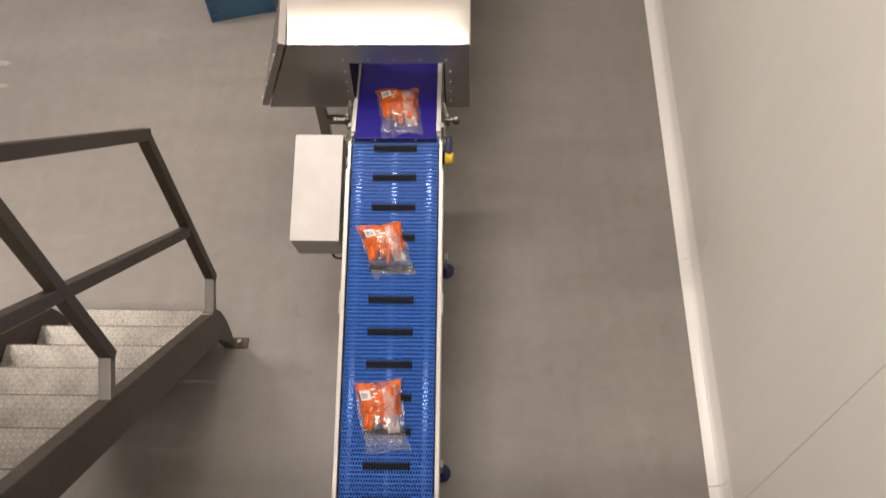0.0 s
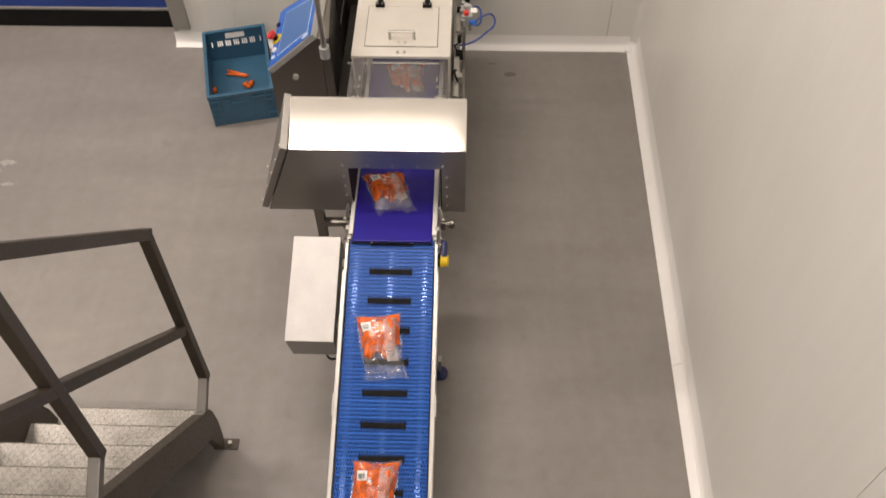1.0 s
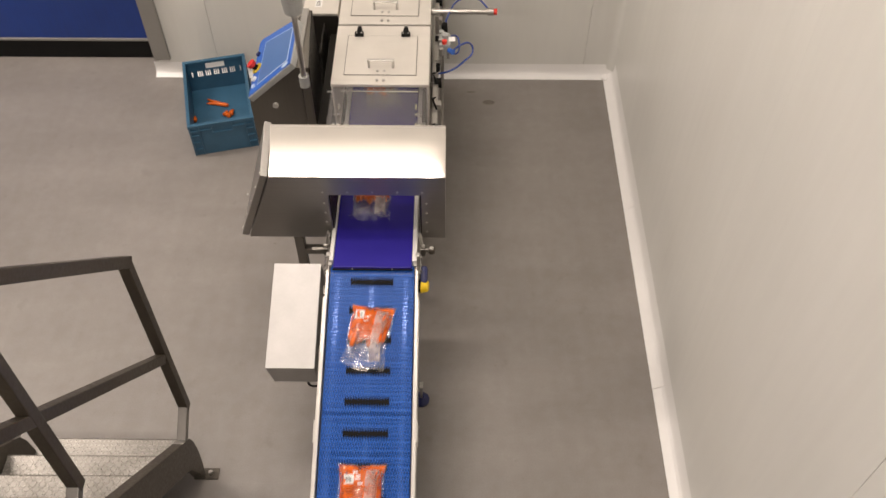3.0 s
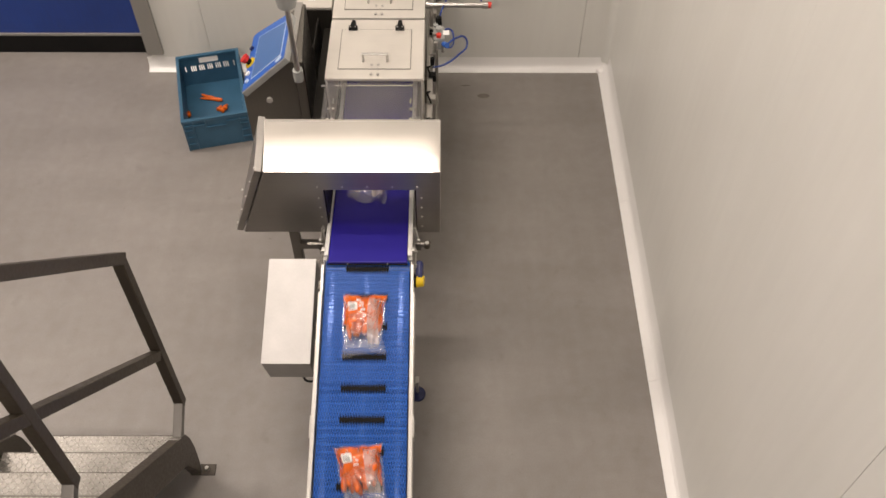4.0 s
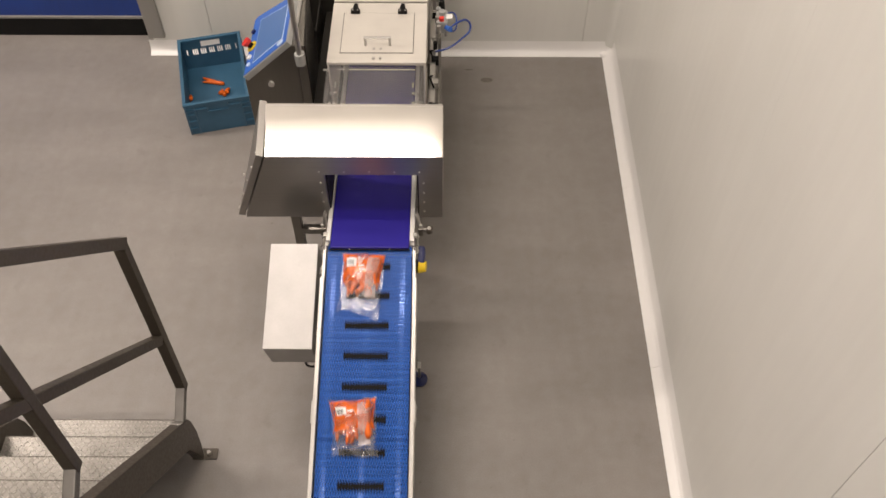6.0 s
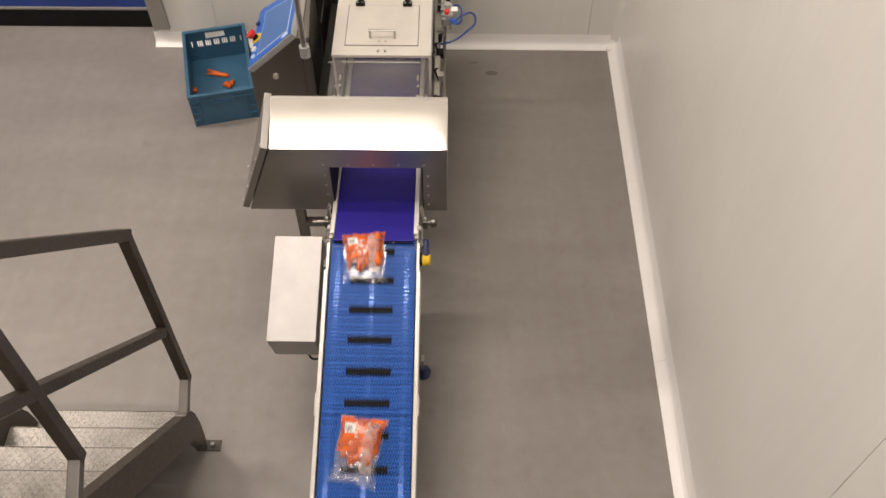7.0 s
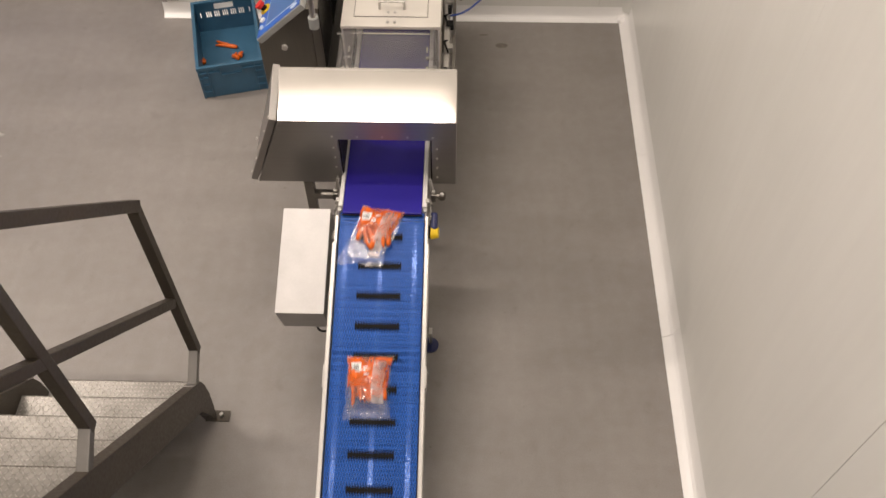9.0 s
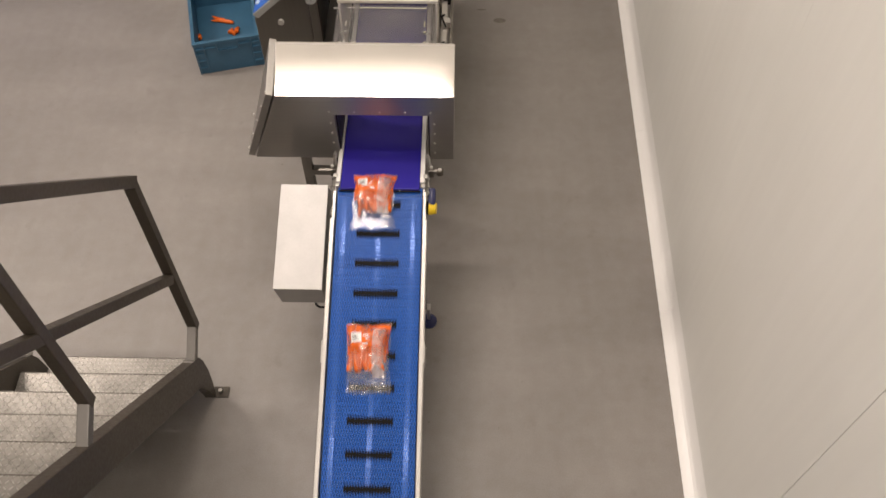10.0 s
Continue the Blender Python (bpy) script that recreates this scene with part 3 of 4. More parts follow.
# ---- the detector hood: a wedge-topped tunnel over the belt ----
hood = thing("detector_hood", "brushed stainless detector hood with a bright sloping top", "machine hood")
YF, YB, ZB = 2.525, 2.760, 0.838
ZT, ZR = 1.230, 1.306
XL, XLB, XR = -0.745, -0.890, -0.008
OX0, OX1, OZ = -0.509, -0.112, 1.119


def sheet(points, thick, name, material, parent, label=""):
    """A plate with the given corners, thick to the back of its face."""
    bm = bmesh.new()
    vs = [bm.verts.new(p) for p in points]
    f = bm.faces.new(vs)
    f.normal_update()
    n = f.normal.copy()
    ext = bmesh.ops.extrude_face_region(bm, geom=[f])
    for v in ext["geom"]:
        if isinstance(v, bmesh.types.BMVert):
            v.co -= n * thick
    bmesh.ops.recalc_face_normals(bm, faces=bm.faces)
    bmesh.ops.bevel(bm, geom=[e for e in bm.edges], offset=0.0015, segments=1, affect="EDGES")
    return part(name, bm, material, parent, label)


for yy, t in ((YF, 1), (YB, -1)):
    pts = [(XLB, yy, ZB), (OX0, yy, ZB), (OX0, yy, OZ), (OX1, yy, OZ), (OX1, yy, ZB), (XR, yy, ZB), (XR, yy, ZT if t == 1 else ZR), (XL, yy, ZT if t == 1 else ZR)]
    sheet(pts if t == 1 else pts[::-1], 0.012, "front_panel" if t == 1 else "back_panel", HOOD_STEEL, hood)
# top sheet: same hood, paler colour carrying part of the reflected light
sheet([(XL, YF - 0.002, ZT + 0.002), (XR, YF - 0.002, ZT + 0.002), (XR, YB, ZR + 0.002), (XL - 0.012, YB, ZR + 0.002)], 0.006, "top_panel", TOP_STEEL, hood, "sloping top sheet, coloured paler for the light it reflects")
sheet([(XR, YF + 0.014, ZB), (XR, YB - 0.014, ZB), (XR, YB - 0.014, ZR - 0.01), (XR, YF + 0.014, ZT - 0.006)], 0.008, "side_panel", HOOD_STEEL, hood)
sheet([(XLB, YB - 0.014, ZB), (XLB, YF + 0.014, ZB), (XL, YF + 0.014, ZT - 0.008), (XL, YB - 0.014, ZR - 0.012)], 0.008, "side_panel", HOOD_STEEL, hood)
# side door standing a little off the sloped end, with a folded edge
sd = sheet([(XLB - 0.033, YB + 0.01, ZB + 0.012), (XLB - 0.033, YF + 0.003, ZB + 0.012), (XL - 0.037, YF + 0.003, ZT + 0.004), (XL - 0.037, YB + 0.01, ZR + 0.012)], 0.0300, "side_door", HOOD_STEEL, hood, "sloped side door")
for k in range(5):
    f = k / 4
    p = Vector((XLB - 0.0255, YF + 0.03, ZB + 0.03)).lerp(Vector((XL - 0.041, YF + 0.03, ZT - 0.01)), f)
    part("screw", rods((p, p + Vector((-0.006, 0, 0.003)), 0.0055), seg=8), FRAME_STEEL, sd)
    if k in (0, 3):
        part("screw", rods((p + Vector((0, 0.17, 0.03)), p + Vector((-0.006, 0.17, 0.033)), 0.0055), seg=8), FRAME_STEEL, sd)
# liner round the tunnel and its screws
part("liner", boxes((OX0 - 0.002, OX0 + 0.006, YF + 0.013, YB - 0.013, ZB, OZ), (OX1 - 0.006, OX1 + 0.002, YF + 0.013, YB - 0.013, ZB, OZ),
                    (OX0 + 0.007, OX1 - 0.007, YF + 0.013, YB - 0.013, OZ - 0.006, OZ)), BLACK_GLOSS, hood, "dark tunnel liner")
for sxp, szp in [(OX0 - 0.022 + i * 0.106, OZ + 0.020) for i in range(5)] + [(x, OZ - 0.05 - j * 0.062) for x in (OX0 - 0.022, OX1 + 0.022) for j in range(4)]:
    part("screw", rods(((sxp, YF - 0.003, szp), (sxp, YF + 0.002, szp), 0.0046), seg=8), FRAME_STEEL, hood)

# ---- covered line behind the hood ----
cover = thing("line_cover", "satin stainless covers with hinged hatches over the line", "machine cover")
CX0, CX1, CZ = -0.556, -0.090, 1.150
for y0, y1 in ((3.203, 3.648), (3.662, 4.12), (4.134, 4.58)):
    lid = part("lid", boxes((CX0, CX1, y0, y1, CZ - 0.018, CZ), bevel=0.003), LID_STEEL, cover)
    hatch = part("hatch", boxes((-0.496, -0.154, y0 + 0.068, y0 + 0.362, CZ + 0.0002, CZ + 0.004), bevel=0.0015), LID_STEEL, lid)
    for gdims in ((-0.4985, -0.4960, y0 + 0.066, y0 + 0.364), (-0.1540, -0.1515, y0 + 0.066, y0 + 0.364), (-0.496, -0.154, y0 + 0.0655, y0 + 0.068), (-0.496, -0.154, y0 + 0.362, y0 + 0.3645)):
        part("hatch_seal", boxes((*gdims, CZ + 0.0002, CZ + 0.0022)), DARK_STEEL, lid)
    hx, hy = -0.322, y0 + 0.118
    part("handle", placed(rods(((-0.058, 0, 0), (-0.058, 0.004, 0.042), 0.0062), ((0.058, 0, 0), (0.058, 0.004, 0.042), 0.0062), ((-0.064, 0.004, 0.043), (0.064, 0.004, 0.043), 0.0066), seg=10),
                          pose(hx, hy, CZ + 0.003)), FITTING, hatch, "bent steel handle")
    for gx in (-0.443, -0.212):
        hinge = part("hinge", boxes((gx - 0.022, gx + 0.022, y0 + 0.352, y0 + 0.376, CZ + 0.002, CZ + 0.020), bevel=0.003), BLACK, lid, "black plastic hinge")
        part("knuckle", rods(((gx, y0 + 0.385, CZ + 0.004), (gx, y0 + 0.415, CZ + 0.014), 0.016, 0.010), seg=14), BLACK, hinge)
        for sgx in (gx - 0.012, gx + 0.012):
            part("screw", rods(((sgx, y0 + 0.362, CZ + 0.020), (sgx, y0 + 0.362, CZ + 0.022), 0.004), seg=8), FITTING, hinge)
    for dy in (0.028, 0.094):
        for dx in (-0.016, 0.016):
            part("screw", rods(((hx + dx, y0 + dy, CZ), (hx + dx, y0 + dy, CZ + 0.006), 0.007), seg=8), FITTING, lid)
for x0, x1 in ((CX0 + 0.004, CX0 + 0.012), (CX1 - 0.012, CX1 - 0.004)):
    part("side_sheet", boxes((x0, x1, 3.20, 4.57, PURPLE_Z - 0.06, CZ - 0.020)), LID_STEEL, cover)
# clear cover between the hood and the first lid
pane_box = thing("clear_cover", "clear polycarbonate cover over the belt behind the hood", "clear cover")
part("pane", boxes((CX0 + 0.002, CX1 - 0.002, 2.80, 3.2015, 1.124, 1.130), bevel=0.001), PANE, pane_box, "clear plastic sheet")
for x0 in (CX0 + 0.002, CX1 - 0.008):
    part("pane", boxes((x0, x0 + 0.003, 2.80, 3.2015, PURPLE_Z + 0.01, 1.123), bevel=0.001), PANE, pane_box, "clear plastic sheet")
part("edge_strip", boxes((CX0 + 0.05, CX1 - 0.05, 3.173, 3.177, 1.1305, 1.1335)), FRAME_STEEL, pane_box)
for x0 in (CX0 + 0.048, CX1 - 0.062):
    part("bracket", boxes((x0, x0 + 0.008, 3.05, 3.085, 1.1305, 1.1355), bevel=0.002), FITTING, pane_box)
    for by in (2.90, 2.945, 3.01):
        part("bolt", rods(((x0 + 0.007, by, 1.130), (x0 + 0.007, by, 1.140), 0.007), seg=6), FITTING, pane_box)
        part("bolt", rods(((x0 + (0.028 if x0 > -0.3 else -0.014), by, 1.130), (x0 + (0.028 if x0 > -0.3 else -0.014), by, 1.138), 0.0055), seg=6), FITTING, pane_box)

# frame rail and air valves on the far side
rail = thing("service_rail", "steel service rail with air valves and blue hoses", "service rail")
part("rail", boxes((-0.078, -0.050, 2.80, 4.60, 0.93, 0.96), bevel=0.003), FITTING, rail)
part("rail", boxes((-0.040, -0.022, 2.80, 4.60, 0.90, 0.92), bevel=0.003), CAB_STEEL, rail)
for k in range(9):
    y = 2.92 + k * 0.17
    part("clip", boxes((-0.070, -0.034, y, y + 0.035, 0.935, 0.972), bevel=0.003), BLACK if k % 2 else FITTING, rail)
for y in (3.45, 4.3):
    part("post", boxes((-0.125, -0.098, y, y + 0.03, 0.0, 0.93), bevel=0.003), CAB_STEEL, rail)
    part("post_arm", boxes((-0.098, -0.050, y, y + 0.03, 0.905, 0.929), bevel=0.003), CAB_STEEL, rail)
valve = part("valve", boxes((-0.048, 0.010, 3.60, 3.70, 1.00, 1.07), bevel=0.008), GREY_PLASTIC, rail)
part("gauge", rods(((-0.018, 3.665, 1.07), (-0.018, 3.665, 1.09), 0.017), seg=18), GREY_PLASTIC, valve, "grey round gauge")
part("knob", rods(((-0.020, 3.615, 1.07), (-0.020, 3.615, 1.088), 0.0125), seg=14), RED, valve, "red knob")
part("knob", rods(((-0.020, 3.735, 1.03), (-0.020, 3.735, 1.10), 0.018, 0.014), seg=14), BLACK, valve, "black knob")
part("fitting", rods(((0.004, 3.595, 1.04), (0.024, 3.57, 1.05), 0.014), seg=12), HMI_BLUE, valve, "blue push fitting")
for k, (kx, ky, kz, kr, km) in enumerate(((-0.035, 3.57, 1.06, 0.010, FITTING), (-0.044, 3.625, 1.075, 0.009, FITTING), (-0.036, 3.70, 1.07, 0.012, GREY_PLASTIC), (0.002, 3.585, 1.03, 0.009, FITTING), (-0.052, 3.52, 1.00, 0.011, BLACK))):
    part("nipple", rods(((kx, ky, kz - 0.03), (kx, ky, kz + 0.012), kr), seg=10), km, valve)
part("tag", boxes((0.002, 0.034, 3.63, 3.665, 1.068, 1.072)), WHITE, valve)
hose_part("hose", [(0.02, 3.58, 1.05), (0.07, 3.62, 1.06), (0.11, 3.64, 1.05), (0.125, 3.62, 1.02), (0.08, 3.56, 1.00), (0.01, 3.51, 0.98), (-0.05, 3.51, 0.96)], 0.0048, HOSE, rail, "blue air hose")
hose_part("hose", [(0.0, 3.68, 1.06), (0.04, 3.70, 1.05), (0.055, 3.66, 1.03), (0.045, 3.60, 1.02), (0.02, 3.58, 1.03)], 0.0042, HOSE, rail, "blue air hose")
hose_part("hose", [(-0.03, 3.72, 1.03), (0.0, 3.84, 1.08), (0.06, 3.94, 1.10), (0.15, 3.95, 1.10), (0.205, 3.90, 1.08)], 0.0042, HOSE, rail, "blue air hose")
for k in range(3):
    y = 3.05 + k * 0.19
    hose_part("cable", [(-0.055, y, 0.96), (-0.072, y + 0.03, 0.99), (-0.075, y + 0.07, 0.97), (-0.055, y + 0.10, 0.95)], 0.005, BLACK, rail, "black cable")
ej = part("cylinder", rods(((-0.085, 3.865, 1.08), (0.232, 3.865, 1.08), 0.014), seg=16), FITTING, rail, "polished air cylinder")
part("cylinder_end", rods(((0.205, 3.865, 1.08), (0.236, 3.865, 1.08), 0.020), seg=16), FITTING, ej)
part("cylinder_end", rods(((-0.092, 3.865, 1.08), (-0.066, 3.865, 1.08), 0.019), seg=16), FITTING, ej)
part("cylinder_cap", rods(((0.236, 3.865, 1.08), (0.254, 3.865, 1.08), 0.017), seg=16), RED, ej, "red plastic cap")
part("mount", boxes((-0.070, -0.050, 3.835, 3.895, 0.96, 1.07), bevel=0.003), FITTING, ej)

# ---- control cabinet with a sloping touch panel ----
cab = thing("control_cabinet", "dark stainless cabinet with a sloping blue touch panel", "control cabinet")
KX0, KX1, KY0, KY1 = -0.936, -0.706, 3.12, 3.54
part("body", prism([(KX0 + 0.004, 0.62), (-0.674, 0.62), (-0.674, 1.311), (KX1, 1.311), (KX0 + 0.004, 1.105)], KY0 + 0.006, KY1 - 0.02, "y", 0.004), CAB_STEEL, cab)
part("pedestal", boxes((-0.730, -0.660, 3.38, 3.48, 0.012, 0.62), bevel=0.004), CAB_STEEL, cab)
part("pedestal_foot", boxes((-0.770, -0.640, 3.34, 3.50, 0.0, 0.012), bevel=0.002), CAB_STEEL, cab)
ang = math.degrees(math.atan2(1.341 - 1.131, KX1 - KX0))
slope_len = math.hypot(1.341 - 1.131, KX1 - KX0)
desk = pose(KX0, KY0, 1.131, 0, -ang, 0)


def on_desk(outline, lo, hi, bevel=0.0):
    return placed(prism(outline, lo, hi, "z", bevel), desk)


L = slope_len
panel = part("panel_frame", on_desk([(0, 0), (L, 0), (L, 0.31), (L * 0.93, 0.35), (0.02, 0.425), (0, 0.41)], -0.030, 0.0, 0.003), GREY_PLASTIC, cab, "grey panel frame")
film = part("panel_face", on_desk([(0.006, 0.006), (L - 0.006, 0.006), (L - 0.006, 0.303), (L * 0.92, 0.342), (0.022, 0.416), (0.006, 0.402)], 0.0004, 0.003), HMI_BLUE, panel, "blue panel film")
part("screen_border", on_desk([(0.062, 0.045), (L - 0.030, 0.045), (L - 0.030, 0.290), (0.062, 0.360)], 0.0032, 0.0042), HMI_LINE, panel, "pale printed border")
part("screen", on_desk([(0.067, 0.051), (L - 0.035, 0.051), (L - 0.035, 0.284), (0.067, 0.353)], 0.0044, 0.0056), HMI_SCREEN, panel, "pale blue touch screen")
part("logo_plate", placed(rods(((0, 0, 0.003), (0, 0, 0.006), 0.017), seg=18), desk @ pose(L - 0.045, 0.024, 0) @ Matrix.Diagonal((1.3, 0.8, 1, 1))), HMI_LINE, panel)
stop = part("emergency_stop", placed(rods(((0, 0, 0.003), (0, 0, 0.008), 0.030), seg=22), desk @ pose(0.030, 0.190, 0)), YELLOW, panel, "yellow emergency stop ring")
part("stop_stem", placed(rods(((0, 0, 0.008), (0, 0, 0.030), 0.015), seg=18), desk @ pose(0.030, 0.190, 0)), BLACK, stop)
part("stop_button", placed(rods(((0, 0, 0.028), (0, 0, 0.046), 0.021, 0.024), seg=22), desk @ pose(0.030, 0.190, 0)), RED, stop, "red mushroom button")
part("push_button", placed(rods(((0, 0, 0.003), (0, 0, 0.012), 0.014), seg=18), desk @ pose(0.030, 0.110, 0)), WHITE, panel, "white push button")
part("push_button", placed(rods(((0, 0, 0.003), (0, 0, 0.010), 0.012), seg=18), desk @ pose(0.034, 0.055, 0)), HMI_LINE, panel, "pale blue push button")
part("key_switch", placed(rods(((0, 0, 0.003), (0, 0, 0.014), 0.012), seg=18), desk @ pose(0.022, 0.300, 0)), NAVY, panel)
part("lock", rods(((-0.812, KY0 + 0.006, 1.090), (-0.812, KY0 - 0.006, 1.090), 0.014), seg=16), FRAME_STEEL, cab, "round steel lock")
# pole with its grey head, clamped to the cabinet's front
pole = thing("signal_pole", "grey steel pole with a thick grey plastic head", "signal pole")
part("pole", rods(((-0.652, 3.090, 1.270), (-0.652, 3.090, 1.695), 0.013), seg=16), FITTING, pole)
part("socket", rods(((-0.652, 3.090, 1.240), (-0.652, 3.090, 1.297), 0.023), seg=20), GREY_PLASTIC, pole)
part("head", rods(((-0.652, 3.090, 1.645), (-0.652, 3.090, 1.715), 0.040, 0.046), ((-0.652, 3.090, 1.717), (-0.652, 3.090, 1.835), 0.046), seg=24), GREY_PLASTIC, pole)
part("head_ring", rods(((-0.652, 3.090, 1.735), (-0.652, 3.090, 1.747), 0.0475), seg=24), WHITE, pole)
part("pole_bracket", boxes((-0.668, -0.636, 3.093, 3.124, 1.250, 1.290), bevel=0.003), FITTING, pole)
# flat pale top and black side of the cabinet, and the low black tray beside the line
part("top_strip", boxes((-0.704, -0.672, 3.260, 3.555, 1.312, 1.322), bevel=0.002), GUIDE, cab, "pale steel top strip")
part("flank", prism([(-0.6735, KY0 + 0.008), (-0.634, KY0 + 0.008), (-0.664, 3.555), (-0.6735, 3.555)], 0.62, 1.311, "z", 0.002), CAB_STEEL, cab)
part("side_panel", prism([(-0.6335, KY0 + 0.010), (-0.629, KY0 + 0.010), (-0.659, 3.555), (-0.6635, 3.555)], 0.62, 1.309, "z", 0.001), BLACK_GLOSS, cab, "black side panel")
part("rear_panel", boxes((-0.6535, -0.6475, 3.557, 3.80, 0.0, 1.05), bevel=0.001), BLACK_GLOSS, cab, "black side panel")
tray = thing("side_tray", "black sheet tray between cabinet and line", "tray")
part("tray_sheet", boxes((-0.625, -0.562, 2.80, 3.80, 0.965, 0.98), bevel=0.003), BLACK_GLOSS, tray)
part("tray_lip", boxes((-0.600, -0.565, 3.338, 3.346, 0.9803, 0.986)), FRAME_STEEL, tray)
part("tray_lip", boxes((-0.606, -0.575, 2.995, 3.006, 0.9803, 0.986)), FRAME_STEEL, tray)
for ty in (2.9, 3.7):
    part("tray_leg", boxes((-0.61, -0.58, ty, ty + 0.03, 0.0, 0.965), bevel=0.003), BLACK_GLOSS, tray)
sbox = thing("steel_cabinet", "pale stainless cabinet with a white printed sticker", "cabinet")
part("body", boxes((-0.76, -0.575, 3.815, 4.40, 0.0, 1.10), bevel=0.005), LID_STEEL, sbox)
part("front_panel", boxes((-0.755, -0.575, 3.806, 3.8145, 0.0, 1.088), bevel=0.001), BLACK_GLOSS, sbox, "black front panel")
sticker = part("sticker", boxes((-0.700, -0.665, 3.870, 3.930, 1.1004, 1.102)), WHITE, sbox, "white printed sticker")
part("print", boxes(*[(-0.694, -0.671, 3.880 + k * 0.011, 3.885 + k * 0.011, 1.1022, 1.1026) for k in range(4)]), INK, sticker)

# ---- stairs ----
stairs = thing("staircase", "steep steel stairs with tread plates and dark grey handrail", "stairs")
RISE, GOING, NOSE_Y, NOSE_Z = 0.2258, 0.1915, 1.845, 0.190
SX0, SX1 = -1.870, -1.178
SLOPE_V = Vector((0, -GOING, RISE)).normalized()
for k in range(9):
    y, z = NOSE_Y - GOING * k, NOSE_Z + RISE * k
    t = part("tread", boxes((SX0, SX1, y - 0.1872, y, z - 0.006, z), bevel=0.0015), TREAD, stairs)
    # thin dark line along the tread's front edge
    part("nosing", boxes((SX0, SX1, y - 0.0025, y + 0.0014, z - 0.040, z + 0.0012), bevel=0.0006), DARK_STEEL, t, "thin dark nosing edge")
    if k:
        part("riser", boxes((SX0, SX1, y - 0.003, y + 0.0010, z - RISE + 0.0005, z - 0.0405)), DARK_STEEL, t, "dark painted riser")


def stringer(x0, x1):
    """A channel along the flight, cut level at the floor."""
    def at_y(y, up):
        return 2.365 - y * RISE / GOING + up
    return prism([(1.752, 0.0085), (1.776, 0.085), (1.790, 0.190), (1.785, 0.290), (1.768, at_y(1.768, 0.075)), (0.03, at_y(0.03, 0.075)), (0.03, at_y(0.03, -0.148)), (1.67, at_y(1.67, -0.148)), (1.715, 0.11), (1.735, 0.0085)], x0, x1, "x", 0.004)


part("stringer", stringer(-1.174, -1.126), DARK_STEEL, stairs)
part("stringer", stringer(-1.924, -1.874), DARK_STEEL, stairs)
for px in (-1.150, -1.900):
    s = 1 if px > -1.5 else -1
    plate = part("base_plate", boxes((px - 0.028 if s > 0 else px - 0.085, px + 0.085 if s > 0 else px + 0.028, 1.735, 1.79, 0.0, 0.008), bevel=0.002), DARK_STEEL, stairs)
    part("anchor_bolt", rods(((px + s * 0.048, 1.762, 0.008), (px + s * 0.048, 1.762, 0.030), 0.010), seg=6), FITTING, plate)
# added pale strip: the light along the far stringer's top edge, put in as colour
part("edge_flat", prism([(y, 2.365 - y * RISE / GOING + up) for y, up in ((1.735, 0.0755), (0.04, 0.0755), (0.04, 0.0825), (1.735, 0.0825))], -1.922, -1.890, "x", 0.001), STUB_STEEL, stairs, "pale strip standing for light on the stringer's top edge")
far_plate = part("post_plate", placed(boxes((-0.0225, 0.0225, -0.030, 0.030, -0.004, 0.006), bevel=0.002), pose(-1.896, 1.758, 0.376, -49.7)), FITTING, stairs, "galvanised bracket")
part("bracket_bolt", placed(rods(((0, 0.010, 0.006), (0, 0.010, 0.016), 0.009), seg=6), pose(-1.896, 1.758, 0.376, -49.7)), FITTING, far_plate)
RX = -1.150
for fy, fz in ((1.743, 0.377), (0.998, 1.234)):
    e = Vector((RX, fy + 0.131, fz + 0.080))
    part("post_plate", placed(boxes((-0.0225, 0.0225, -0.018, 0.018, -0.006, 0.010), bevel=0.002), pose(RX, fy - 0.032, fz + 0.037, -49.7)), FITTING, stairs, "galvanised bracket")
    part("post_stub", bar((RX, fy - 0.01, fz - 0.006), e + Vector((0, 0.012, 0.0074)), 0.040, 0.040), STUB_STEEL, stairs, "bright galvanised stub")
    part("post", bar(e + Vector((0, 0.004, -0.02)), e + Vector((0, 0.040, 0.955)), 0.042, 0.042), DARK_STEEL, stairs)
part("handrail", bar((RX, 1.930, 1.412), Vector((RX, 1.930, 1.412)) + SLOPE_V * 1.95, 0.044, 0.044), DARK_STEEL, stairs)
part("mid_rail", bar((RX, 1.868, 0.855), Vector((RX, 1.868, 0.855)) + SLOPE_V * 2.2, 0.040, 0.040), DARK_STEEL, stairs)

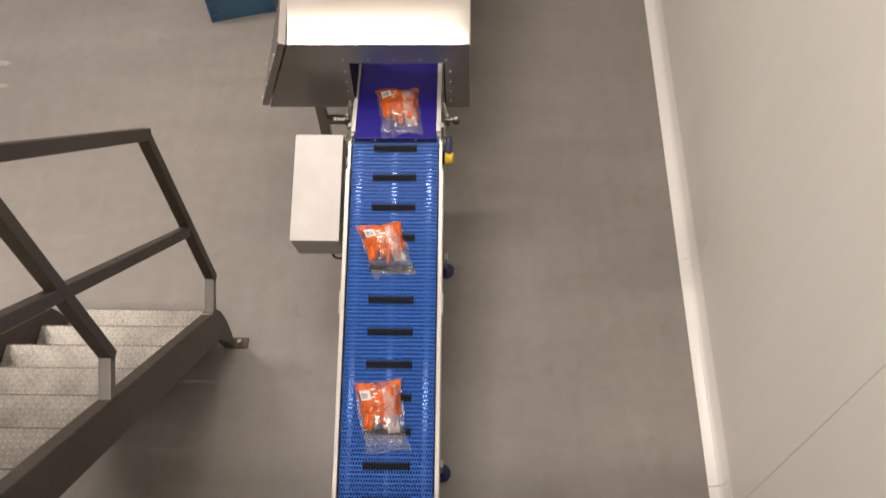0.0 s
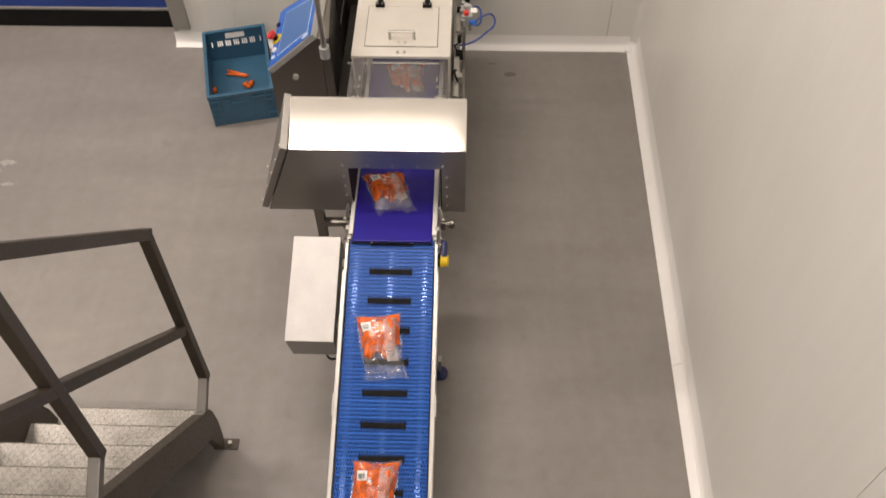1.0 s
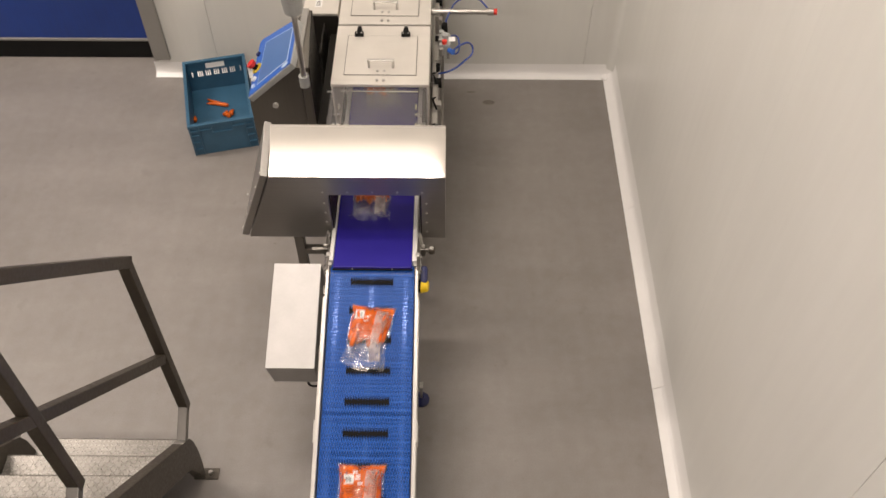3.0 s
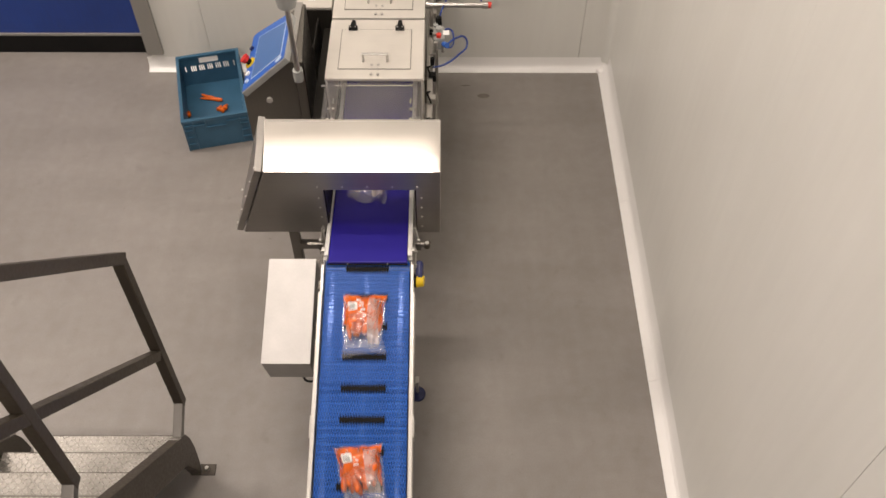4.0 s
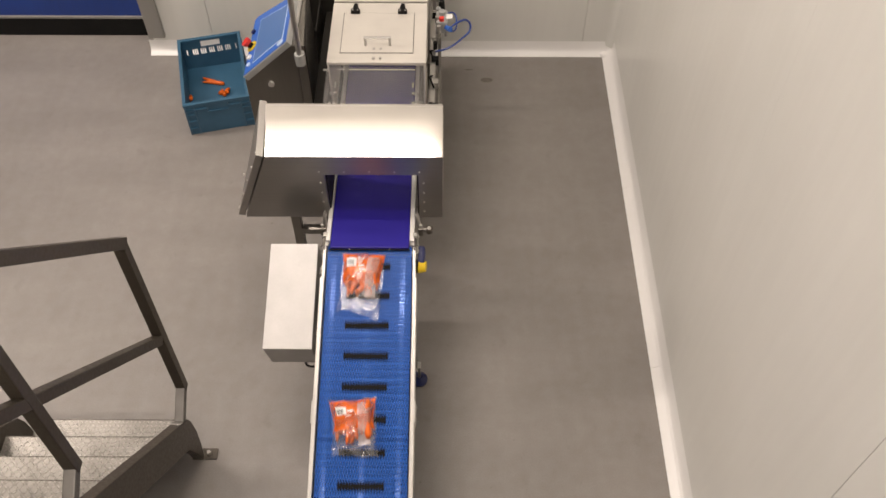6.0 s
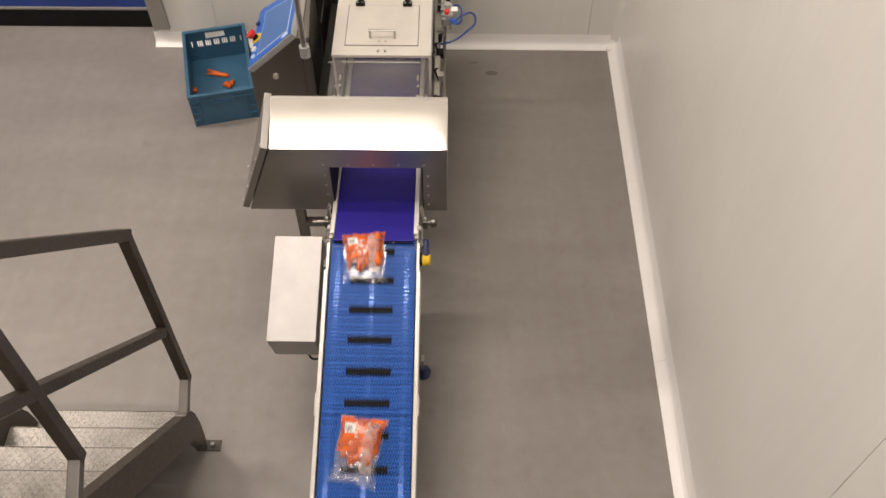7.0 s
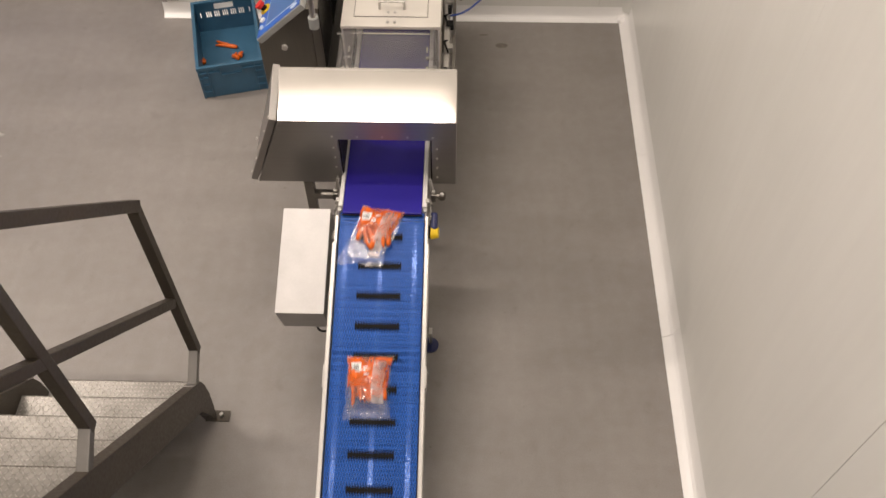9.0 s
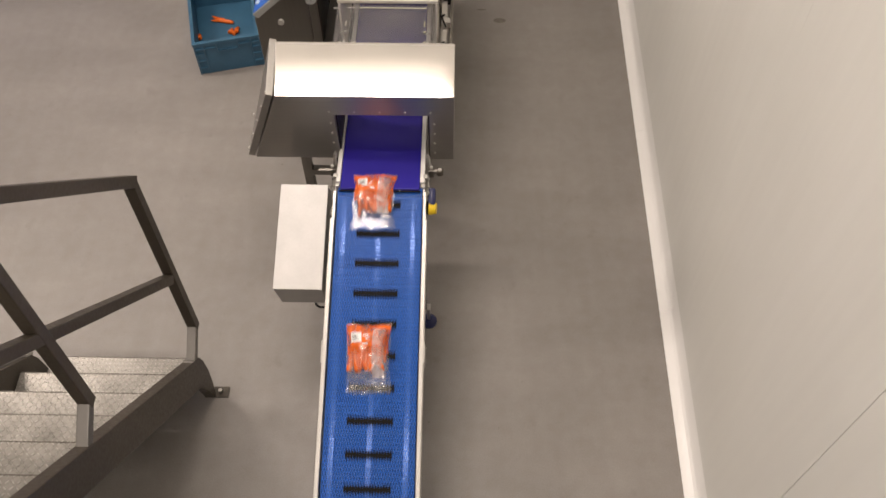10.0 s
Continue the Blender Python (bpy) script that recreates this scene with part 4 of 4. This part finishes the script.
# ---- crate on the floor with loose carrots ----
crate = thing("plastic_crate", "petrol blue plastic crate on the floor holding a few carrots", "crate", pose(-1.443, 4.206, 0.0, 0, 0, 13.7))
CW, CL, CH = 0.199, 0.311, 0.245
part("base", boxes((-CW + 0.008, CW - 0.008, -CL + 0.008, CL - 0.008, 0.0, 0.010), bevel=0.002), CRATE, crate)
for sy in (-1, 1):
    y0, y1 = sorted((sy * (CL - 0.007), sy * (CL - 0.012)))
    if sy < 0:
        part("end_wall", boxes((-CW + 0.007, CW - 0.007, y0, y1, 0.004, CH - 0.002)), CRATE, crate)
    else:
        # slotted end: strips between five groups of slots, and a hand hole
        segs = [(-CW + 0.007, CW - 0.007, y0, y1, 0.004, 0.116), (-CW + 0.007, CW - 0.007, y0, y1, 0.162, 0.174),
                (-CW + 0.007, -0.060, y0, y1, 0.174, 0.224), (0.060, CW - 0.007, y0, y1, 0.174, 0.224), (-CW + 0.007, CW - 0.007, y0, y1, 0.224, CH - 0.002)]
        edges = [-CW + 0.007]
        edges += [-0.1585, -0.1515]
        for gc in (-0.104, -0.053, 0.0, 0.052, 0.103):
            for k in (-1, 0, 1):
                edges += [gc + k * 0.0125 - 0.0040, gc + k * 0.0125 + 0.0040]
        edges += [0.1515, 0.1585]
        edges += [CW - 0.007]
        for a, b in zip(edges[0::2], edges[1::2]):
            segs.append((a, b, y0, y1, 0.116, 0.162))
        part("slotted_end_wall", boxes(*segs), CRATE, crate)
for sx in (-1, 1):
    x0, x1 = sorted((sx * (CW - 0.007), sx * (CW - 0.012)))
    part("side_wall", boxes((x0, x1, -CL + 0.007, CL - 0.007, 0.004, CH - 0.002)), CRATE, crate)
rim = boxes((-CW, CW, -CL, -CL + 0.022, CH - 0.020, CH), (-CW, CW, CL - 0.022, CL, CH - 0.020, CH),
            (-CW, -CW + 0.020, -CL + 0.022, CL - 0.022, CH - 0.020, CH), (CW - 0.020, CW, -CL + 0.022, CL - 0.022, CH - 0.020, CH), bevel=0.003)
part("rim", rim, CRATE, crate)
for sy in (-1, 1):
    for sx in (-1, 1):
        for dx in (0.008, 0.060):
            part("rib", boxes((sx * (CW - dx) - 0.004, sx * (CW - dx) + 0.004, sy * (CL - 0.004) - 0.007, sy * (CL - 0.004) + 0.007, 0.006, CH - 0.02), bevel=0.0015), CRATE, crate)
        for dz in (0.05, 0.105, 0.16):
            part("rib", boxes(*[(min(sx * (CW - 0.010), sx * (CW - 0.058)), max(sx * (CW - 0.010), sx * (CW - 0.058)), sy * (CL - 0.004) - 0.006, sy * (CL - 0.004) + 0.006, dz, dz + 0.006)]), CRATE, crate)
    for x0, x1 in ((-CW + 0.01, -0.064), (0.064, CW - 0.01)):
        part("rib", boxes((x0, x1, sy * (CL - 0.004) - 0.006, sy * (CL - 0.004) + 0.006, 0.196, 0.203)), CRATE, crate)
    if sy < 0:
        part("grip_frame", boxes((-0.066, -0.060, -CL - 0.002, -CL + 0.006, 0.168, 0.224), (0.060, 0.066, -CL - 0.002, -CL + 0.006, 0.168, 0.224),
                                 (-0.0595, 0.0595, -CL - 0.002, -CL + 0.006, 0.168, 0.175), bevel=0.001), CRATE, crate, "raised frame of the hand grip")
for sx in (-1, 1):
    for k in range(7):
        yk = -0.26 + k * 0.0867
        part("rib", boxes((sx * (CW - 0.004) - 0.006, sx * (CW - 0.004) + 0.006, yk - 0.003, yk + 0.003, 0.006, CH - 0.02)), CRATE, crate)


def carrot_mesh(length, r, seed, seg=10):
    """A slightly bent, tapering root with faint rings."""
    rnd = random.Random(seed)
    bm = bmesh.new()
    n = 9
    rings = []
    bend = rnd.uniform(-0.10, 0.10) * length
    for i in range(n + 1):
        f = i / n
        rad = r * (0.55 + 0.45 * math.sin(min(1, f * 5) * math.pi / 2)) * (1 - 0.62 * f ** 1.3) * (1 + rnd.uniform(-0.05, 0.05))
        if i == n:
            rad *= 0.35
        off = bend * (f - 0.5) ** 2 * 2
        rings.append([bm.verts.new((off + rad * math.cos(2 * math.pi * k / seg), (f - 0.5) * length, rad * math.sin(2 * math.pi * k / seg))) for k in range(seg)])
    for a, b in zip(rings, rings[1:]):
        for k in range(seg):
            bm.faces.new((a[k], a[(k + 1) % seg], b[(k + 1) % seg], b[k]))
    bm.faces.new(rings[0][::-1])
    bm.faces.new(rings[-1])
    bmesh.ops.recalc_face_normals(bm, faces=bm.faces)
    return mesh_of("carrot", bm, CARROT, True)


CARROTS = [carrot_mesh(0.105 + 0.012 * (i % 4), 0.0138 + 0.0014 * (i % 3), i) for i in range(8)]
for cx, cy, cz, rz, k, sc in ((-1.528, 4.335, 0.022, 66, 0, 1.0), (-1.500, 4.315, 0.022, 84, 3, 1.05), (-1.428, 4.226, 0.025, -18, 1, 0.5), (-1.406, 4.214, 0.025, -24, 5, 0.5),
                              (-1.396, 4.238, 0.025, -10, 2, 0.45), (-1.618, 4.170, 0.024, 8, 4, 0.6)):
    c = new("carrot", CARROTS[k])
    c.matrix_world = pose(cx, cy, cz, 0, 0, rz) @ Matrix.Diagonal((1.1, sc * 0.8 if sc < 0.9 else sc, 1.1, 1))
    tagged(c, "loose orange carrot lying in the crate" if sc > 0.9 else "broken piece of orange carrot in the crate", "carrot", "carrots in the crate")

# a dark scuff left on the floor near the corner is part of the floor's own wear
for sx, sy, rx, ry in ((0.266, 4.37, 0.040, 0.022), (0.15, 4.47, 0.030, 0.006)):
    bm = bmesh.new()
    bmesh.ops.create_circle(bm, cap_ends=True, segments=20, radius=1.0)
    for v in bm.verts:
        v.co = Vector((sx + v.co.x * rx * (1 + 0.25 * noise.noise(v.co * 3)), sy + v.co.y * ry, 0.0015))
    part("stain", bm, surface("floor_stain", (0.19, 0.165, 0.145), 0.5, vary=0.2, big=30.0), floor, "faint brown stain")

scrape_mat = surface("pale_scrape", (0.40, 0.38, 0.355), 0.5, vary=0.15, big=25.0, fine=120.0)
for k, (sx, sy, rx, ry) in enumerate(((-2.76, 3.54, 0.05, 0.022), (-2.71, 3.37, 0.035, 0.016), (-2.80, 3.44, 0.02, 0.05))):
    bm = bmesh.new()
    bmesh.ops.create_circle(bm, cap_ends=True, segments=28, radius=1.0)
    for v in bm.verts:
        f = 1 + 0.7 * noise.noise(v.co * 2.2 + Vector((k * 3.1, 0, 0)))
        v.co = Vector((sx + v.co.x * rx * f, sy + v.co.y * ry * f, 0.0012))
    part("scrape", bm, scrape_mat, floor, "pale scraped patch")

# ---- bags of carrots ----
BAG_W, BAG_L = 0.192, 0.278


def bag_height(x, y, seed):
    """Height of the film over the belt: a filled pillow, creased towards its empty end."""
    u = 2 * x / BAG_W
    side = max(0.0, 1 - abs(u) ** 3.2)
    full = max(0.0, 1 - ((y - 0.030) / 0.110) ** 4) if y > 0.030 else max(0.0, 1 - ((0.030 - y) / 0.130) ** 2.6)
    n = noise.noise(Vector((x * 22, y * 18, seed * 3.7)))
    fine = noise.noise(Vector((x * 110 + y * 40, y * 60, seed * 5.1)))
    crease = 1 - abs(noise.noise(Vector((x * 19 - y * 7, y * 9 + x * 7, seed * 2.3)))) * 3.0
    slack = 1 - full * side
    return 0.004 + 0.050 * side * full * (1 + 0.14 * n) + max(0.0, 1 - abs(u) ** 8) * (0.005 * abs(n) + 0.023 * slack * max(0.0, crease)) + 0.0003 * fine * (0.5 + slack)


def bag_warp(x, y, seed):
    """Peaked top corners, sides drawn in round the carrots, and a slack flared end."""
    u = 2 * x / BAG_W
    f = 2 * y / BAG_L
    low = min(1.0, max(0.0, -f))
    waist = 0.87 + 0.15 * max(0.0, f - 0.45) / 0.55 + 0.13 * low * (0.7 + 0.6 * noise.noise(Vector((seed * 1.9, 1.4, 2.1))))
    wx = x * waist + 0.006 * u * abs(u) * noise.noise(Vector((y * 24, seed + (0.5 if x > 0 else 0.0), 1.3))) + 0.020 * low * noise.noise(Vector((seed * 2.7, y * 5, 4.4)))
    sag = 0.012 * max(0.0, f - 0.3) * (1 - u * u) * (1.0 + 0.8 * noise.noise(Vector((seed * 4.1, 0.3, 0.9))))
    wy = y - sag + low * low * (0.030 * noise.noise(Vector((x * 9, seed * 3.3, 7.7))) + 0.020 * u * noise.noise(Vector((seed * 5.3, 2.2, 0.4))))
    return wx, wy


def bag_patch(x0, x1, y0, y1, lift, seed, nx, ny, name, material, parent, label="", smooth=True):
    bm = bmesh.new()
    g = []
    for j in range(ny + 1):
        row = []
        for i in range(nx + 1):
            x, y = x0 + (x1 - x0) * i / nx, y0 + (y1 - y0) * j / ny
            wx, wy = bag_warp(x, y, seed)
            row.append(bm.verts.new((wx, wy, bag_height(x, y, seed) + lift)))
        g.append(row)
    for j in range(ny):
        for i in range(nx):
            q = (g[j][i], g[j][i + 1], g[j + 1][i + 1], g[j + 1][i])
            if smooth:
                bm.faces.new(q)
            elif (i + j) % 2:
                bm.faces.new(q[:3]), bm.faces.new((q[0], q[2], q[3]))
            else:
                bm.faces.new((q[0], q[1], q[3])), bm.faces.new(q[1:])
    return part(name, bm, material, parent, label, smooth)


def carrot_bag(seed, skew=0.0, long=1.0, group="bags of carrots"):
    rnd = random.Random(100 + seed)
    bag = thing("carrot_bag", "clear plastic bag of orange carrots riding on the belt", "bag of carrots", group=group)
    top = bag_patch(-BAG_W / 2, BAG_W / 2, -BAG_L / 2, BAG_L / 2, 0.0, seed, 28, 40, "film", FILM, bag, "clear crinkled film")
    under = bmesh.new()
    under.faces.new([under.verts.new((x, y, 0.001)) for x, y in ((-0.07, -0.11), (0.07, -0.11), (0.09, 0.0), (0.09, 0.13), (-0.09, 0.13), (-0.09, 0.0))])
    part("film_underside", under, FILM, bag)
    # carrots in two layers in the upper part of the bag
    for layer, count, half in ((0, 9, 0.070), (1, 7, 0.056)):
        for k in range(count):
            x = -half + 2 * half * (k + 0.5) / count + rnd.uniform(-0.004, 0.004)
            c = new("carrot", rnd.choice(CARROTS))
            c.parent = bag
            yy = 0.026 + rnd.uniform(-0.030, 0.026)
            c.matrix_basis = pose(x, yy, 0.016 + layer * 0.018, rnd.uniform(-4, 4), 0, rnd.uniform(-1, 1) * (12 if abs(x) > 0.045 else 26 + 14 * layer) + (180 if rnd.random() < 0.5 else 0))
    w = BAG_W / 2
    bag_patch(-w + 0.003, w - 0.003, 0.006 + rnd.uniform(-0.024, 0.020), BAG_L / 2 - 0.003, 0.0012, seed, 16, 14, "printed_band", PRINT, bag, "orange printed film")
    bag_patch(w - 0.074, w - 0.022, -0.085 + rnd.uniform(-0.02, 0.02), BAG_L / 2 - 0.022, 0.0016, seed, 8, 20, "milky_stripe", STRIPE, bag, "milky unprinted stripe")
    lx, ly = -w + 0.018 + rnd.uniform(0, 0.008), 0.058 + rnd.uniform(-0.006, 0.010)
    lab = bag_patch(lx, lx + 0.046, ly, ly + 0.042, 0.0030, seed, 6, 5, "label", WHITE, bag, "white barcode label")
    x = lx + 0.006
    while x < lx + 0.034:
        wd = rnd.choice((0.0012, 0.0018, 0.0026))
        bag_patch(x, x + wd, ly + 0.007, ly + 0.030, 0.0036, seed, 1, 3, "label_bar", INK, lab)
        x += wd + rnd.choice((0.0016, 0.0024, 0.0034))
    for k in range(rnd.choice((2, 3, 4))):
        px, py = lx + 0.050 + rnd.uniform(-0.010, 0.014), 0.050 + k * 0.017 + rnd.uniform(-0.003, 0.003)
        bag_patch(px, px + rnd.uniform(0.014, 0.030), py, py + rnd.uniform(0.004, 0.009), 0.0026, seed, 4, 2, "print_bar", WHITE, bag, "white print")
    bag_patch(-w - 0.001, w + 0.001, BAG_L / 2 - 0.003, BAG_L / 2 + 0.003, 0.0016, seed, 24, 2, "top_seal", FILM, bag, "sealed film edge")
    for o in bag.children_recursive:
        if o.name.startswith("carrot"):
            o.location.x += skew * o.location.y
            o.location.y *= long
        else:
            for v in o.data.vertices:
                v.co.x += skew * v.co.y
                v.co.y *= long
    return bag


# seconds at which a bag crosses the head of the incline, its sideways place and its turn
BAGS = [(-0.156, -0.309, 2, 1, -0.10, 0.92), (0.690, -0.347, 8, 2, -0.16, 0.82), (1.665, -0.347, 6, 3, -0.04, 1.0), (2.530, -0.347, 0, 4, 0.06, 0.98), (3.432, -0.330, -7, 5, 0.06, 0.96),
        (4.390, -0.333, 0, 6, 0.03, 0.94), (5.312, -0.314, 6, 7, -0.06, 0.93), (6.228, -0.353, -1, 8, 0.05, 1.0), (7.105, -0.356, 5, 9, -0.02, 0.84), (8.285, -0.352, -5, 10, 0.10, 1.0),
        (9.140, -0.360, -8, 11, 0.20, 0.94), (10.087, -0.350, 0, 12, 0.05, 0.97), (11.050, -0.342, 2, 13, 0.03, 1.02)]
PURPLE_V, QUEUE_V = 0.86, 0.34
SIN, COS = math.sin(radians(SLOPE)), math.cos(radians(SLOPE))
bags = [(carrot_bag(seed, skew, long), t0, x, turn) for t0, x, turn, seed, skew, long in BAGS]


def bag_pose(t, t0, x, turn):
    """Slow feed, then up the incline, over its head, through the hood and slowly out."""
    d = t - t0
    if d < 0:
        s = -d * BELT_V
        if s > RUN:
            y = FEED_Y - 0.02 - (s - RUN) / BELT_V * QUEUE_V
            return pose(x, y, FEED_Z + 0.002, 0, 0, turn)
        tip = min(1.0, max(0.0, (s + 0.03) / 0.12))
        return pose(x, 2.319 - s * COS, 0.860 - s * SIN + 0.003 + 0.014 * max(0.0, 1 - s / 0.12), 0, 0, 0) @ pose(0, 0, 0, SLOPE * tip) @ pose(0, 0, 0, 0, 0, turn)
    y = 2.319 + d * PURPLE_V
    if y > 4.75:
        y = 4.75 + (y - 4.75) / PURPLE_V * QUEUE_V
    tip = max(0.0, 1 - (d * PURPLE_V + 0.03) / 0.10) * 0.25
    return pose(x, y, PURPLE_Z + 0.002, SLOPE * tip, 0, turn)


def motions():
    """Everything that moves: the belt's rows round their loop, and the bags."""
    last = round(10.0 * FPS)
    for i, row in enumerate(belt_rows):
        u0 = RUN - 0.0308 + i * PITCH
        zones = [belt_pose(u0 + BELT_V * k / FPS)[1] for k in range(-3, last + 4)]
        keep = [k for k in range(last + 1) if k in (0, last) or len(set(zones[k + 1:k + 6])) > 1 or zones[k + 3] in (1, 3)]
        walk(row, [(k / FPS, belt_pose(u0 + BELT_V * k / FPS)[0]) for k in keep])
    for bag, t0, x, turn in bags:
        walk(bag, [(k / FPS, bag_pose(k / FPS, t0, x, turn)) for k in range(0, last + 1, 3)])


motions()
